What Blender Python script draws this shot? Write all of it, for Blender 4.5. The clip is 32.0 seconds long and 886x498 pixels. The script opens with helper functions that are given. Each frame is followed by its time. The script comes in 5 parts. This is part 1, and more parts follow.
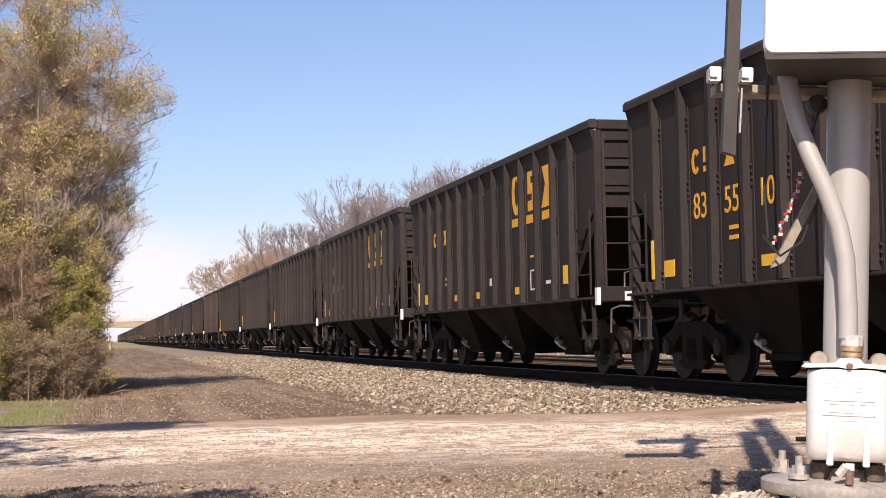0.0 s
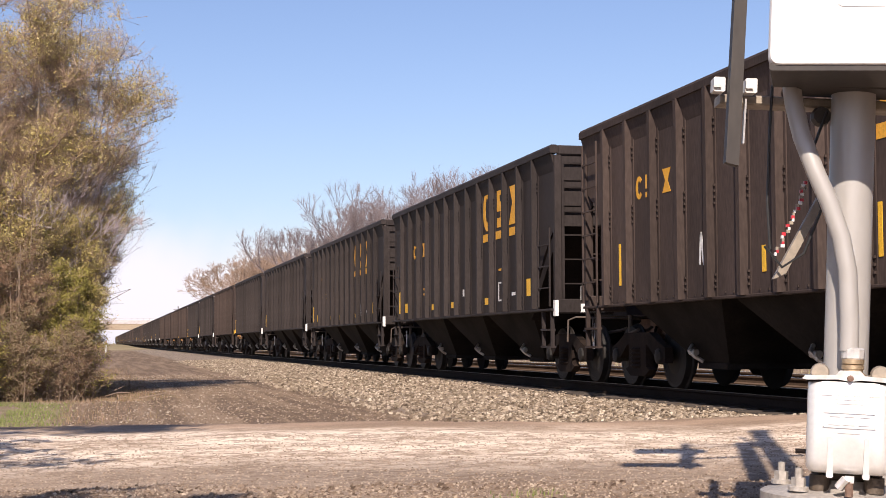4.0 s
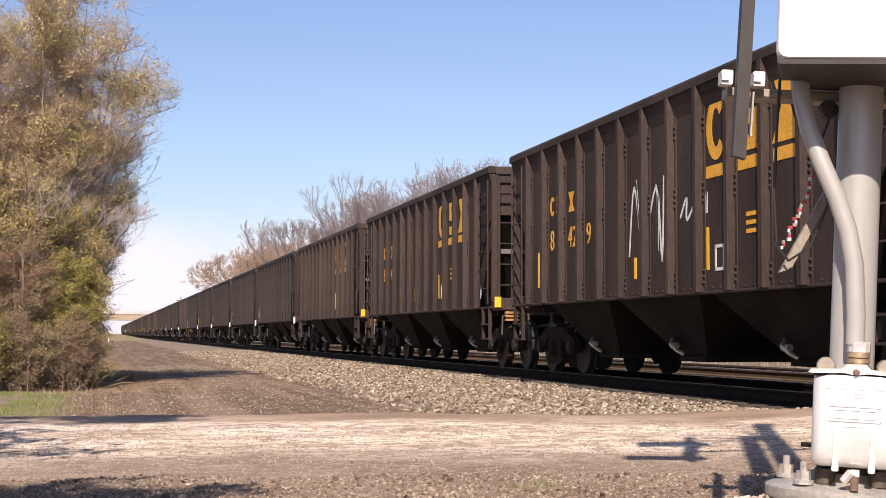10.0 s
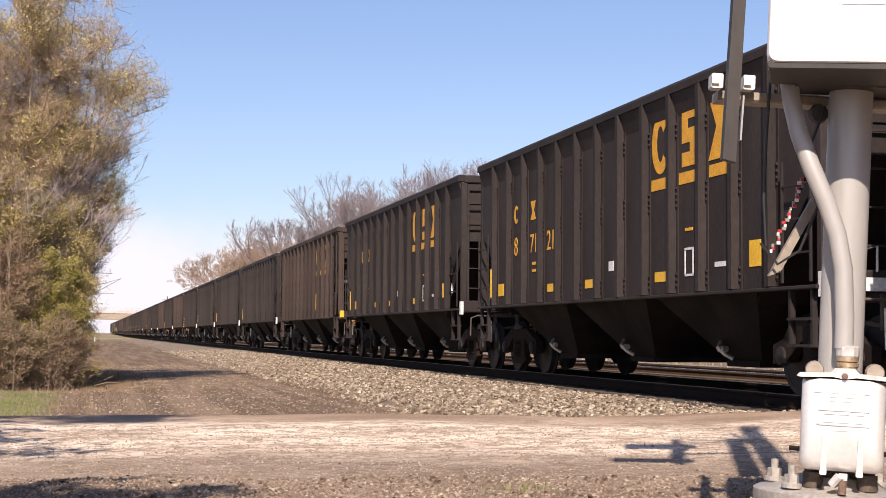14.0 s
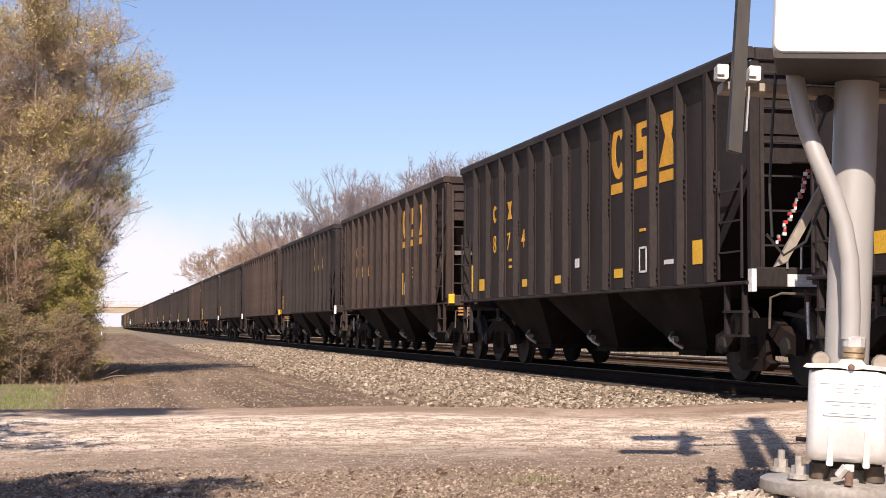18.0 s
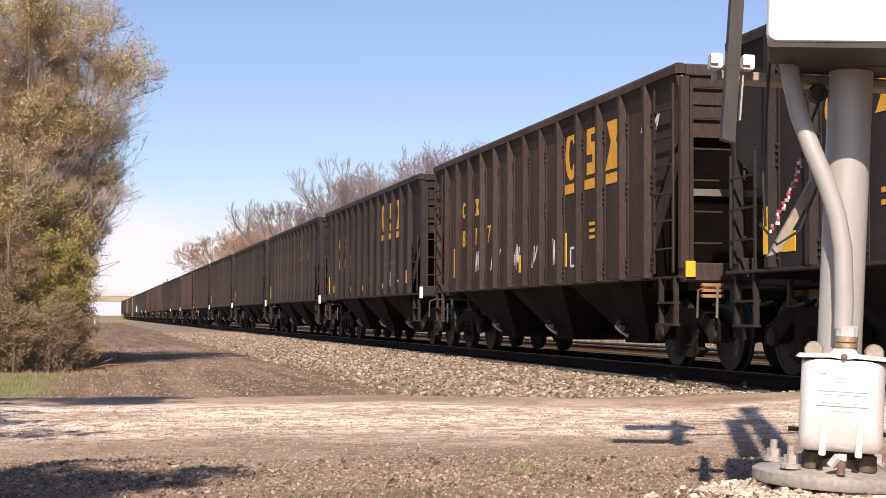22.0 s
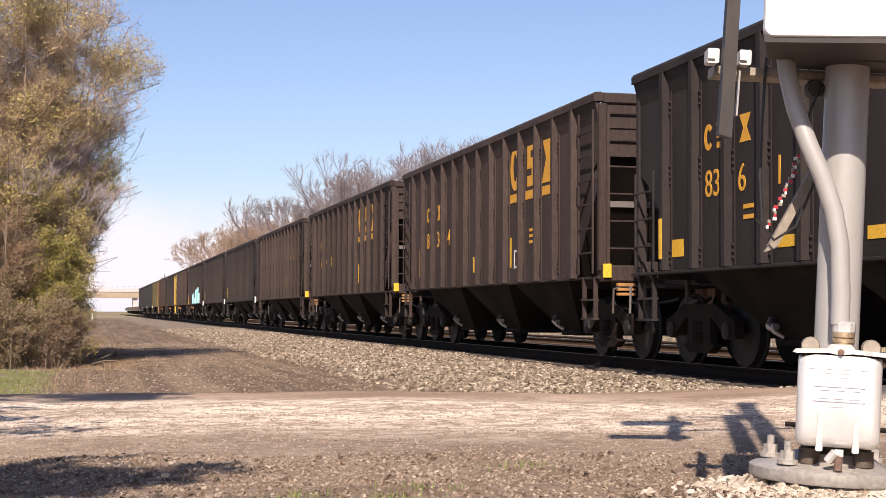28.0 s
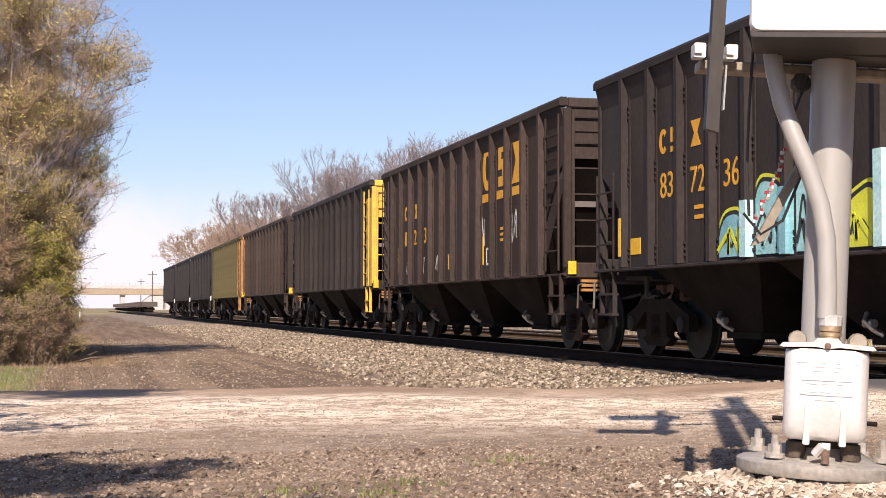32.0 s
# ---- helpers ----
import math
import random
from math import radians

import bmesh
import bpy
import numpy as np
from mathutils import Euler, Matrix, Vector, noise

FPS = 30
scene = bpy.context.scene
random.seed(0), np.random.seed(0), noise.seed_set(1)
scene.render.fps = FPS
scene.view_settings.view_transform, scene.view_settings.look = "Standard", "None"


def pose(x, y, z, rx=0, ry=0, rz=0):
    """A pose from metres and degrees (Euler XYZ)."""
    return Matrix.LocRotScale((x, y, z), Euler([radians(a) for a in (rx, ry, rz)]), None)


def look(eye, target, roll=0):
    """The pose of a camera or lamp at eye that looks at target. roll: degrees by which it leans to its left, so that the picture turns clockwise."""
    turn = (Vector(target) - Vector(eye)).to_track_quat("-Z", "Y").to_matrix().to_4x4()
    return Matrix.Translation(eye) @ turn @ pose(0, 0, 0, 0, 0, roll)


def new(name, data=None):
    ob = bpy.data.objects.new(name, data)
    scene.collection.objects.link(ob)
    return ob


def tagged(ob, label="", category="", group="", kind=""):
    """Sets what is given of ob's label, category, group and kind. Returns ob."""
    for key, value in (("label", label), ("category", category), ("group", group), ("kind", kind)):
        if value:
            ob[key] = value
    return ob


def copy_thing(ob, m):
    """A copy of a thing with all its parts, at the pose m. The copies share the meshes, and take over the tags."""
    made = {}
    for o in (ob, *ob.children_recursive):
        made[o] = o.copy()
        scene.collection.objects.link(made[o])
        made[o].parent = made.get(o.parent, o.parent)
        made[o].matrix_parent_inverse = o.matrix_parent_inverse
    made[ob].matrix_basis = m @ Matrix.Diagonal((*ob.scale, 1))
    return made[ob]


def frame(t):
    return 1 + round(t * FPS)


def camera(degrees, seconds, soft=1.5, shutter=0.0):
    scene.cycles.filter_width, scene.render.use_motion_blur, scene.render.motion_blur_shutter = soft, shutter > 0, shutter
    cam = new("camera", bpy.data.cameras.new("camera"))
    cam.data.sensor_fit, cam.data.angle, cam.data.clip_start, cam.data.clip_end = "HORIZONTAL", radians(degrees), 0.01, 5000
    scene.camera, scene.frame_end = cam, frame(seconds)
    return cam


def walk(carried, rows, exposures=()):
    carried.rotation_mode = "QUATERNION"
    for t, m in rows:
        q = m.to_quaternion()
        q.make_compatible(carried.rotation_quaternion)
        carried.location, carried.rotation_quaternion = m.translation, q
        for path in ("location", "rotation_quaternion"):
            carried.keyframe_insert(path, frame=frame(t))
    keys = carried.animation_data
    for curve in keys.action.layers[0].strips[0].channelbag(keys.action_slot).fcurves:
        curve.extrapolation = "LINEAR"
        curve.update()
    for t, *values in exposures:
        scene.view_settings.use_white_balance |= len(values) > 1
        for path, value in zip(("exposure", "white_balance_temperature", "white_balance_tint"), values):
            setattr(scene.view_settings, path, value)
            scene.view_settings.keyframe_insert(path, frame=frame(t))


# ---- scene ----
PATH = [
    (0, 0.0195, -0.0142, 0.6602, 93.342, -12.839, -0.950),
    (0.5, 0.0259, -0.0116, 0.6593, 93.342, -12.920, -1.138),
    (1, 0.0246, -0.0167, 0.6576, 93.426, -13.048, -1.153),
    (1.5, 0.0240, -0.0143, 0.6599, 93.340, -13.025, -1.156),
    (2, 0.0219, -0.0093, 0.6596, 93.279, -12.900, -0.962),
    (2.5, 0.0216, -0.0038, 0.6592, 93.359, -12.905, -0.810),
    (3, 0.0115, -0.0101, 0.6608, 93.488, -12.863, -0.629),
    (3.5, 0.0096, -0.0041, 0.6619, 93.599, -12.873, -0.368),
    (5.5, -0.0031, -0.0093, 0.6609, 93.451, -13.040, 0.035),
    (6, -0.0010, -0.0051, 0.6609, 93.550, -12.931, -0.034),
    (6.5, 0.0005, 0.0059, 0.6623, 93.425, -12.768, 0.151),
    (7, -0.0081, -0.0085, 0.6619, 93.405, -12.995, 0.228),
    (7.5, -0.0065, -0.0010, 0.6623, 93.552, -12.915, 0.246),
    (8, -0.0066, -0.0050, 0.6622, 93.627, -12.793, 0.239),
    (8.5, -0.0066, -0.0041, 0.6608, 93.529, -12.734, 0.227),
    (9, -0.0091, -0.0091, 0.6587, 93.441, -12.795, 0.250),
    (9.5, -0.0072, -0.0064, 0.6615, 93.372, -12.861, 0.146),
    (10, -0.0048, -0.0022, 0.6587, 93.298, -12.825, 0.150),
    (10.5, -0.0030, 0.0008, 0.6574, 93.348, -12.908, 0.158),
    (11, -0.0084, -0.0067, 0.6584, 93.397, -13.042, 0.159),
    (11.5, -0.0069, 0.0008, 0.6617, 93.266, -13.087, 0.188),
    (12, -0.0112, -0.0016, 0.6606, 93.218, -13.197, 0.265),
    (12.5, -0.0090, 0.0020, 0.6616, 93.329, -13.050, 0.402),
    (13, -0.0070, 0.0052, 0.6618, 93.357, -13.038, 0.430),
    (13.5, -0.0166, 0.0004, 0.6614, 93.308, -13.104, 0.522),
    (14, -0.0120, 0.0040, 0.6632, 93.324, -13.322, 0.421),
    (14.5, -0.0148, -0.0001, 0.6618, 93.306, -13.272, 0.436),
    (16.5, -0.0106, 0.0028, 0.6602, 93.297, -13.266, 0.443),
    (17, -0.0095, -0.0031, 0.6620, 93.262, -13.394, 0.275),
    (17.5, -0.0136, -0.0053, 0.6604, 93.108, -13.144, 0.305),
    (18, -0.0101, 0.0058, 0.6628, 93.031, -13.091, 0.216),
    (18.5, -0.0046, 0.0063, 0.6616, 93.050, -13.156, 0.188),
    (19, -0.0049, 0.0060, 0.6606, 93.059, -13.189, 0.189),
    (19.5, -0.0028, 0.0141, 0.6610, 92.913, -13.023, 0.211),
    (20, -0.0080, 0.0075, 0.6595, 92.811, -13.196, 0.195),
    (20.5, -0.0031, 0.0125, 0.6624, 92.701, -13.171, 0.145),
    (21, -0.0034, 0.0111, 0.6601, 92.681, -13.308, 0.189),
    (21.5, -0.0073, 0.0073, 0.6612, 92.711, -13.354, 0.246),
    (22, -0.0045, 0.0168, 0.6605, 92.628, -13.338, 0.330),
    (22.5, -0.0065, 0.0114, 0.6583, 92.634, -13.392, 0.337),
    (23, -0.0047, 0.0090, 0.6601, 92.730, -13.346, 0.240),
    (23.5, -0.0061, 0.0072, 0.6586, 92.697, -13.308, 0.240),
    (24, -0.0080, 0.0055, 0.6572, 92.703, -13.352, 0.230),
    (24.5, -0.0059, 0.0056, 0.6590, 92.700, -13.366, 0.237),
    (25, -0.0057, 0.0165, 0.6601, 92.589, -13.237, 0.373),
    (25.5, -0.0121, 0.0131, 0.6603, 92.526, -13.303, 0.463),
    (27.5, -0.0103, 0.0121, 0.6557, 92.628, -13.269, 0.378),
    (28, 0.0009, 0.0225, 0.6616, 92.461, -13.429, 0.270),
    (28.5, -0.0058, 0.0187, 0.6597, 92.444, -13.434, 0.303),
    (29, -0.0035, 0.0188, 0.6611, 92.432, -13.545, 0.251),
    (29.5, -0.0058, 0.0156, 0.6601, 92.458, -13.480, 0.356),
    (30, -0.0037, 0.0232, 0.6582, 92.381, -13.418, 0.421),
    (30.5, -0.0074, 0.0160, 0.6574, 92.260, -13.497, 0.339),
    (31, -0.0018, 0.0195, 0.6580, 92.271, -13.614, 0.294),
    (31.5, 0.0037, 0.0281, 0.6586, 92.259, -13.839, 0.211),
    (32, 0.0032, 0.0225, 0.6591, 92.299, -13.888, 0.097),
]


def eye(x, y, z, rx, rz, lean):
    return pose(x, y, z, rx, 0, rz) @ pose(0, 0, 0, 0, 0, lean)


cam = camera(33.1, 32.0, soft=0.62)
walk(cam, [(r[0], eye(*r[1:])) for r in PATH], [(0, 0.53, 6350, 16), (32, 0.53, 6380, 16)])

# ---- daylight ----
SUN_EL, SUN_AZ = radians(39.2), radians(-159.6)
world = bpy.data.worlds.new("sky")
scene.world = world
world.use_nodes = True
wn = world.node_tree
sky = wn.nodes.new("ShaderNodeTexSky")
sky.sky_type, sky.sun_disc = "NISHITA", False
sky.sun_elevation, sky.sun_rotation = SUN_EL, SUN_AZ
sky.air_density, sky.dust_density, sky.ozone_density = 1.0, 0.7, 2.2
wn.nodes["Background"].inputs[1].default_value = 0.085
cool = wn.nodes.new("ShaderNodeVectorMath")
cool.operation = "MULTIPLY"
cool.inputs[1].default_value = (1.02, 0.98, 1.06)
wn.links.new(sky.outputs[0], cool.inputs[0])
# a low bank of thin white cloud all round the horizon
where, split = wn.nodes.new("ShaderNodeTexCoord"), wn.nodes.new("ShaderNodeSeparateXYZ")
wn.links.new(where.outputs["Generated"], split.inputs[0])
puff = wn.nodes.new("ShaderNodeTexNoise")
puff.inputs["Scale"].default_value, puff.inputs["Detail"].default_value = 5.0, 5
wn.links.new(where.outputs["Generated"], puff.inputs["Vector"])
lift = wn.nodes.new("ShaderNodeMath")
lift.operation = "MULTIPLY_ADD"
lift.inputs[1].default_value, lift.inputs[2].default_value = -0.16, 0.085
wn.links.new(puff.outputs["Fac"], lift.inputs[0])
high = wn.nodes.new("ShaderNodeMath")
wn.links.new(split.outputs[2], high.inputs[0])
wn.links.new(lift.outputs[0], high.inputs[1])
bank = wn.nodes.new("ShaderNodeMapRange")
bank.interpolation_type = "SMOOTHSTEP"
for key, value in (("From Min", 0.085), ("From Max", 0.03), ("To Min", 0.0), ("To Max", 0.9)):
    bank.inputs[key].default_value = value
wn.links.new(high.outputs[0], bank.inputs["Value"])
cloud = wn.nodes.new("ShaderNodeMix")
cloud.data_type = "RGBA"
cloud.inputs["B"].default_value = (8.4, 8.1, 8.6, 1)
wn.links.new(bank.outputs[0], cloud.inputs["Factor"])
wn.links.new(cool.outputs[0], cloud.inputs["A"])
wn.links.new(cloud.outputs["Result"], wn.nodes["Background"].inputs[0])
sun = new("sun", bpy.data.lights.new("sun", "SUN"))
sun.data.energy, sun.data.angle, sun.data.color = 5.0, radians(0.53), (1.0, 0.88, 0.73)
toward = Vector((math.sin(SUN_AZ) * math.cos(SUN_EL), math.cos(SUN_AZ) * math.cos(SUN_EL), math.sin(SUN_EL)))
sun.matrix_world = look(toward * 50, (0, 0, 0))


# ---- materials ----
def mat(name, base, rough=0.7, metal=0.0, tone=None, scale=6.0, fine=60.0, mix=0.6, bump=0.0, bump_scale=None,
        spread=0.0, stretch=(1, 1, 1), spec=0.5, grit=0.25):
    """A surface with large stains towards tone, fine grain and relief."""
    m = bpy.data.materials.new(name)
    m.use_nodes = True
    t = m.node_tree
    b = t.nodes["Principled BSDF"]
    b.inputs["Roughness"].default_value, b.inputs["Metallic"].default_value = rough, metal
    b.inputs["Specular IOR Level"].default_value = spec
    tone = tone or tuple(c * 0.7 for c in base)
    co = t.nodes.new("ShaderNodeTexCoord")
    mp = t.nodes.new("ShaderNodeMapping")
    mp.inputs["Scale"].default_value = stretch
    t.links.new(co.outputs["Object"], mp.inputs["Vector"])
    big, small = t.nodes.new("ShaderNodeTexNoise"), t.nodes.new("ShaderNodeTexNoise")
    big.inputs["Scale"].default_value, big.inputs["Detail"].default_value = scale, 6
    small.inputs["Scale"].default_value, small.inputs["Detail"].default_value = fine, 4
    for n in (big, small):
        t.links.new(mp.outputs[0], n.inputs["Vector"])
    ramp = t.nodes.new("ShaderNodeMapRange")
    ramp.inputs["From Min"].default_value, ramp.inputs["From Max"].default_value = 0.35, 0.68
    t.links.new(big.outputs["Fac"], ramp.inputs["Value"])
    fac = t.nodes.new("ShaderNodeMath")
    fac.operation = "MULTIPLY"
    fac.inputs[1].default_value = mix
    t.links.new(ramp.outputs[0], fac.inputs[0])
    col = t.nodes.new("ShaderNodeMix")
    col.data_type = "RGBA"
    col.inputs["A"].default_value, col.inputs["B"].default_value = (*base, 1), (*tone, 1)
    t.links.new(fac.outputs[0], col.inputs["Factor"])
    grain = t.nodes.new("ShaderNodeMapRange")
    grain.inputs["From Min"].default_value, grain.inputs["From Max"].default_value = 0.25, 0.75
    grain.inputs["To Min"].default_value, grain.inputs["To Max"].default_value = 1 - grit, 1 + grit
    t.links.new(small.outputs["Fac"], grain.inputs["Value"])
    last = grain.outputs[0]
    if spread:
        info = t.nodes.new("ShaderNodeObjectInfo")
        rnd = t.nodes.new("ShaderNodeMapRange")
        rnd.inputs["To Min"].default_value, rnd.inputs["To Max"].default_value = 1 - spread, 1 + spread
        t.links.new(info.outputs["Random"], rnd.inputs["Value"])
        mul = t.nodes.new("ShaderNodeMath")
        mul.operation = "MULTIPLY"
        t.links.new(last, mul.inputs[0])
        t.links.new(rnd.outputs[0], mul.inputs[1])
        last = mul.outputs[0]
    out = t.nodes.new("ShaderNodeVectorMath")
    out.operation = "SCALE"
    t.links.new(col.outputs["Result"], out.inputs[0])
    t.links.new(last, out.inputs["Scale"])
    t.links.new(out.outputs[0], b.inputs["Base Color"])
    if bump:
        bp = t.nodes.new("ShaderNodeBump")
        bp.inputs["Strength"].default_value, bp.inputs["Distance"].default_value = bump, 0.02
        if bump_scale:
            bn = t.nodes.new("ShaderNodeTexNoise")
            bn.inputs["Scale"].default_value, bn.inputs["Detail"].default_value = bump_scale, 5
            t.links.new(mp.outputs[0], bn.inputs["Vector"])
            t.links.new(bn.outputs["Fac"], bp.inputs["Height"])
        else:
            t.links.new(small.outputs["Fac"], bp.inputs["Height"])
        t.links.new(bp.outputs[0], b.inputs["Normal"])
    return m


def island_mat(name, colours, rough=0.8, bump=0.0):
    """A surface for joined pieces, each piece with a tone of its own out of colours."""
    m = bpy.data.materials.new(name)
    m.use_nodes = True
    t = m.node_tree
    b = t.nodes["Principled BSDF"]
    b.inputs["Roughness"].default_value = rough
    b.inputs["Specular IOR Level"].default_value = 0.3
    g = t.nodes.new("ShaderNodeNewGeometry")
    r = t.nodes.new("ShaderNodeValToRGB")
    while len(r.color_ramp.elements) < len(colours):
        r.color_ramp.elements.new(0.5)
    for k, c in enumerate(colours):
        r.color_ramp.elements[k].position = k / max(1, len(colours) - 1)
        r.color_ramp.elements[k].color = (*c, 1)
    t.links.new(g.outputs["Random Per Island"], r.inputs["Fac"])
    t.links.new(r.outputs["Color"], b.inputs["Base Color"])
    if bump:
        n, bp = t.nodes.new("ShaderNodeTexNoise"), t.nodes.new("ShaderNodeBump")
        n.inputs["Scale"].default_value = 40
        bp.inputs["Strength"].default_value, bp.inputs["Distance"].default_value = bump, 0.02
        t.links.new(n.outputs["Fac"], bp.inputs["Height"])
        t.links.new(bp.outputs[0], b.inputs["Normal"])
    return m


# ---- mesh building ----
class Shape:
    """Collects pieces of one mesh."""

    def __init__(self):
        self.v, self.f = [], []

    def add(self, verts, faces):
        n = len(self.v)
        self.v += [tuple(p) for p in verts]
        self.f += [tuple(n + i for i in q) for q in faces]
        return self

    def box(self, x0, x1, y0, y1, z0, z1, c=0.0):
        """A box; c chamfers the edges that run along its longest side."""
        if c <= 0:
            p = [(x, y, z) for x in (x0, x1) for y in (y0, y1) for z in (z0, z1)]
            return self.add(p, [(0, 1, 3, 2), (4, 6, 7, 5), (0, 4, 5, 1), (2, 3, 7, 6), (0, 2, 6, 4), (1, 5, 7, 3)])
        d = (abs(x1 - x0), abs(y1 - y0), abs(z1 - z0))
        k = d.index(max(d))
        a, b = [(i + 1 + k) % 3 for i in range(2)]
        lo, hi = (x0, y0, z0), (x1, y1, z1)
        ring = [(lo[a] + c, lo[b]), (hi[a] - c, lo[b]), (hi[a], lo[b] + c), (hi[a], hi[b] - c), (hi[a] - c, hi[b]), (lo[a] + c, hi[b]),
                (lo[a], hi[b] - c), (lo[a], lo[b] + c)]
        ends = []
        for e in (lo[k], hi[k]):
            for u, w in ring:
                q = [0, 0, 0]
                q[k], q[a], q[b] = e, u, w
                ends.append(q)
        n = 8
        return self.add(ends, [tuple(range(n - 1, -1, -1)), tuple(range(n, 2 * n))] + [(i, (i + 1) % n, n + (i + 1) % n, n + i) for i in range(n)])

    def prism(self, poly, axis, lo, hi):
        """A polygon in the two other axes, in their order, drawn out along axis."""
        n, out = len(poly), []
        for e in (lo, hi):
            for p in poly:
                q = list(p)
                q.insert("xyz".index(axis), e)
                out.append(q)
        return self.add(out, [tuple(range(n - 1, -1, -1)), tuple(range(n, 2 * n))] + [(i, (i + 1) % n, n + (i + 1) % n, n + i) for i in range(n)])

    def hull8(self, a, b):
        """Two quads of points, joined."""
        return self.add([*a, *b], [(3, 2, 1, 0), (4, 5, 6, 7)] + [(i, (i + 1) % 4, 4 + (i + 1) % 4, 4 + i) for i in range(4)])

    def tube(self, pts, r, n=8, caps=True):
        """A round bar along points; r one radius or one a point."""
        pts = [Vector(p) for p in pts]
        rs = r if isinstance(r, (list, tuple)) else [r] * len(pts)
        base, up = len(self.v), None
        for i, p in enumerate(pts):
            d = (pts[min(i + 1, len(pts) - 1)] - pts[max(i - 1, 0)]).normalized()
            if up is None:
                up = d.orthogonal().normalized()
            up = (up - d * up.dot(d)).normalized()
            side = d.cross(up)
            for k in range(n):
                a = 2 * math.pi * k / n
                self.v.append(tuple(p + (up * math.cos(a) + side * math.sin(a)) * rs[i]))
        for i in range(len(pts) - 1):
            for k in range(n):
                a, b = base + i * n + k, base + i * n + (k + 1) % n
                self.f.append((a, b, b + n, a + n))
        if caps:
            self.f.append(tuple(base + k for k in range(n - 1, -1, -1)))
            self.f.append(tuple(base + (len(pts) - 1) * n + k for k in range(n)))
        return self

    def spike(self, p, e, w):
        """A thin three-sided point from p to e."""
        d = e - p
        a = d.orthogonal().normalized() * w
        b = d.cross(a).normalized() * (w * 0.87)
        n = len(self.v)
        self.v += [tuple(p + a), tuple(p - a * 0.5 + b), tuple(p - a * 0.5 - b), tuple(e)]
        self.f += [(n, n + 1, n + 3), (n + 1, n + 2, n + 3), (n + 2, n, n + 3)]

    def lathe(self, prof, centre, axis="z", n=20):
        """Radius and height pairs turned about an axis."""
        base = len(self.v)
        for r, h in prof:
            for k in range(n):
                a = 2 * math.pi * k / n
                c, s = r * math.cos(a), r * math.sin(a)
                p = {"z": (c, s, h), "x": (h, c, s), "y": (s, h, c)}[axis]
                self.v.append(tuple(p[i] + centre[i] for i in range(3)))
        for i in range(len(prof) - 1):
            for k in range(n):
                a, b = base + i * n + k, base + i * n + (k + 1) % n
                self.f.append((a, b, b + n, a + n))
        self.f.append(tuple(base + k for k in range(n - 1, -1, -1)))
        self.f.append(tuple(base + (len(prof) - 1) * n + k for k in range(n)))
        return self

    def cells(self, us, vs, keep, lo, hi, place):
        """A slab cut out of a grid of cells: keep(i, j) tells which cells stand; place(u, v, depth) sets a corner."""
        at = {}

        def vert(i, j, k):
            if (i, j, k) not in at:
                at[i, j, k] = len(self.v)
                self.v.append(tuple(place(us[i], vs[j], (lo, hi)[k])))
            return at[i, j, k]

        ni, nj = len(us) - 1, len(vs) - 1
        for i in range(ni):
            for j in range(nj):
                if not keep(i, j):
                    continue
                c = ((i, j), (i + 1, j), (i + 1, j + 1), (i, j + 1))
                self.f.append(tuple(vert(*p, 0) for p in c))
                self.f.append(tuple(vert(*p, 1) for p in reversed(c)))
                for (a, b), (p, q) in zip(((0, -1), (1, 0), (0, 1), (-1, 0)), ((c[0], c[1]), (c[1], c[2]), (c[2], c[3]), (c[3], c[0]))):
                    if not (0 <= i + a < ni and 0 <= j + b < nj and keep(i + a, j + b)):
                        self.f.append((vert(*q, 0), vert(*p, 0), vert(*p, 1), vert(*q, 1)))
        return self

    def ladder(self, u0, u1, levels, v0, v1, lo, hi, place, stile=0.045, rung=0.03):
        """Two stiles and the rungs between them, one piece."""
        us, vs, rungs = [u0, u0 + stile, u1 - stile, u1], [v0], set()
        for z in levels:
            vs += [z, z + rung]
            rungs.add(len(vs) - 2)
        vs.append(v1)
        return self.cells(us, vs, lambda i, j: i != 1 or j in rungs, lo, hi, place)

    def mesh(self, name, material=None, smooth=False):
        me = bpy.data.meshes.new(name)
        me.from_pydata(self.v, [], self.f)
        if smooth:
            me.polygons.foreach_set("use_smooth", [True] * len(me.polygons))
            me.set_sharp_from_angle(angle=radians(35))
        if material:
            me.materials.append(material)
        return me


def part(name, shape, material, parent, label="", smooth=False, at=None):
    """Links a shape, or a mesh that is there already, as one part under a thing."""
    me = shape if isinstance(shape, bpy.types.Mesh) else shape.mesh(name, material, smooth)
    ob = new(name, me)
    ob.parent = parent
    if at is not None:
        ob.matrix_basis = at
    return tagged(ob, label)


def thing(name, label, category, at=None, group="", kind="", shape=None, material=None, smooth=False):
    ob = new(name, shape.mesh(name, material, smooth) if shape else None)
    if at is not None:
        ob.matrix_basis = at
    return tagged(ob, label, category, group, kind)

# ---- plan: x across the track, y along it, z up from the rail top ----
TRACK_X, SECOND_X = 8.8, 13.1
ROAD_A = radians(13)
PITCH, BODY = 15.2, 13.6
SPEED = 1.468


def smooth(a, b, x):
    t = min(1.0, max(0.0, (x - a) / (b - a)))
    return t * t * (3 - 2 * t)


def ahead_of(x, y):
    """How far a place lies ahead along the line that crosses the road squarely."""
    return x * math.sin(ROAD_A) + y * math.cos(ROAD_A)


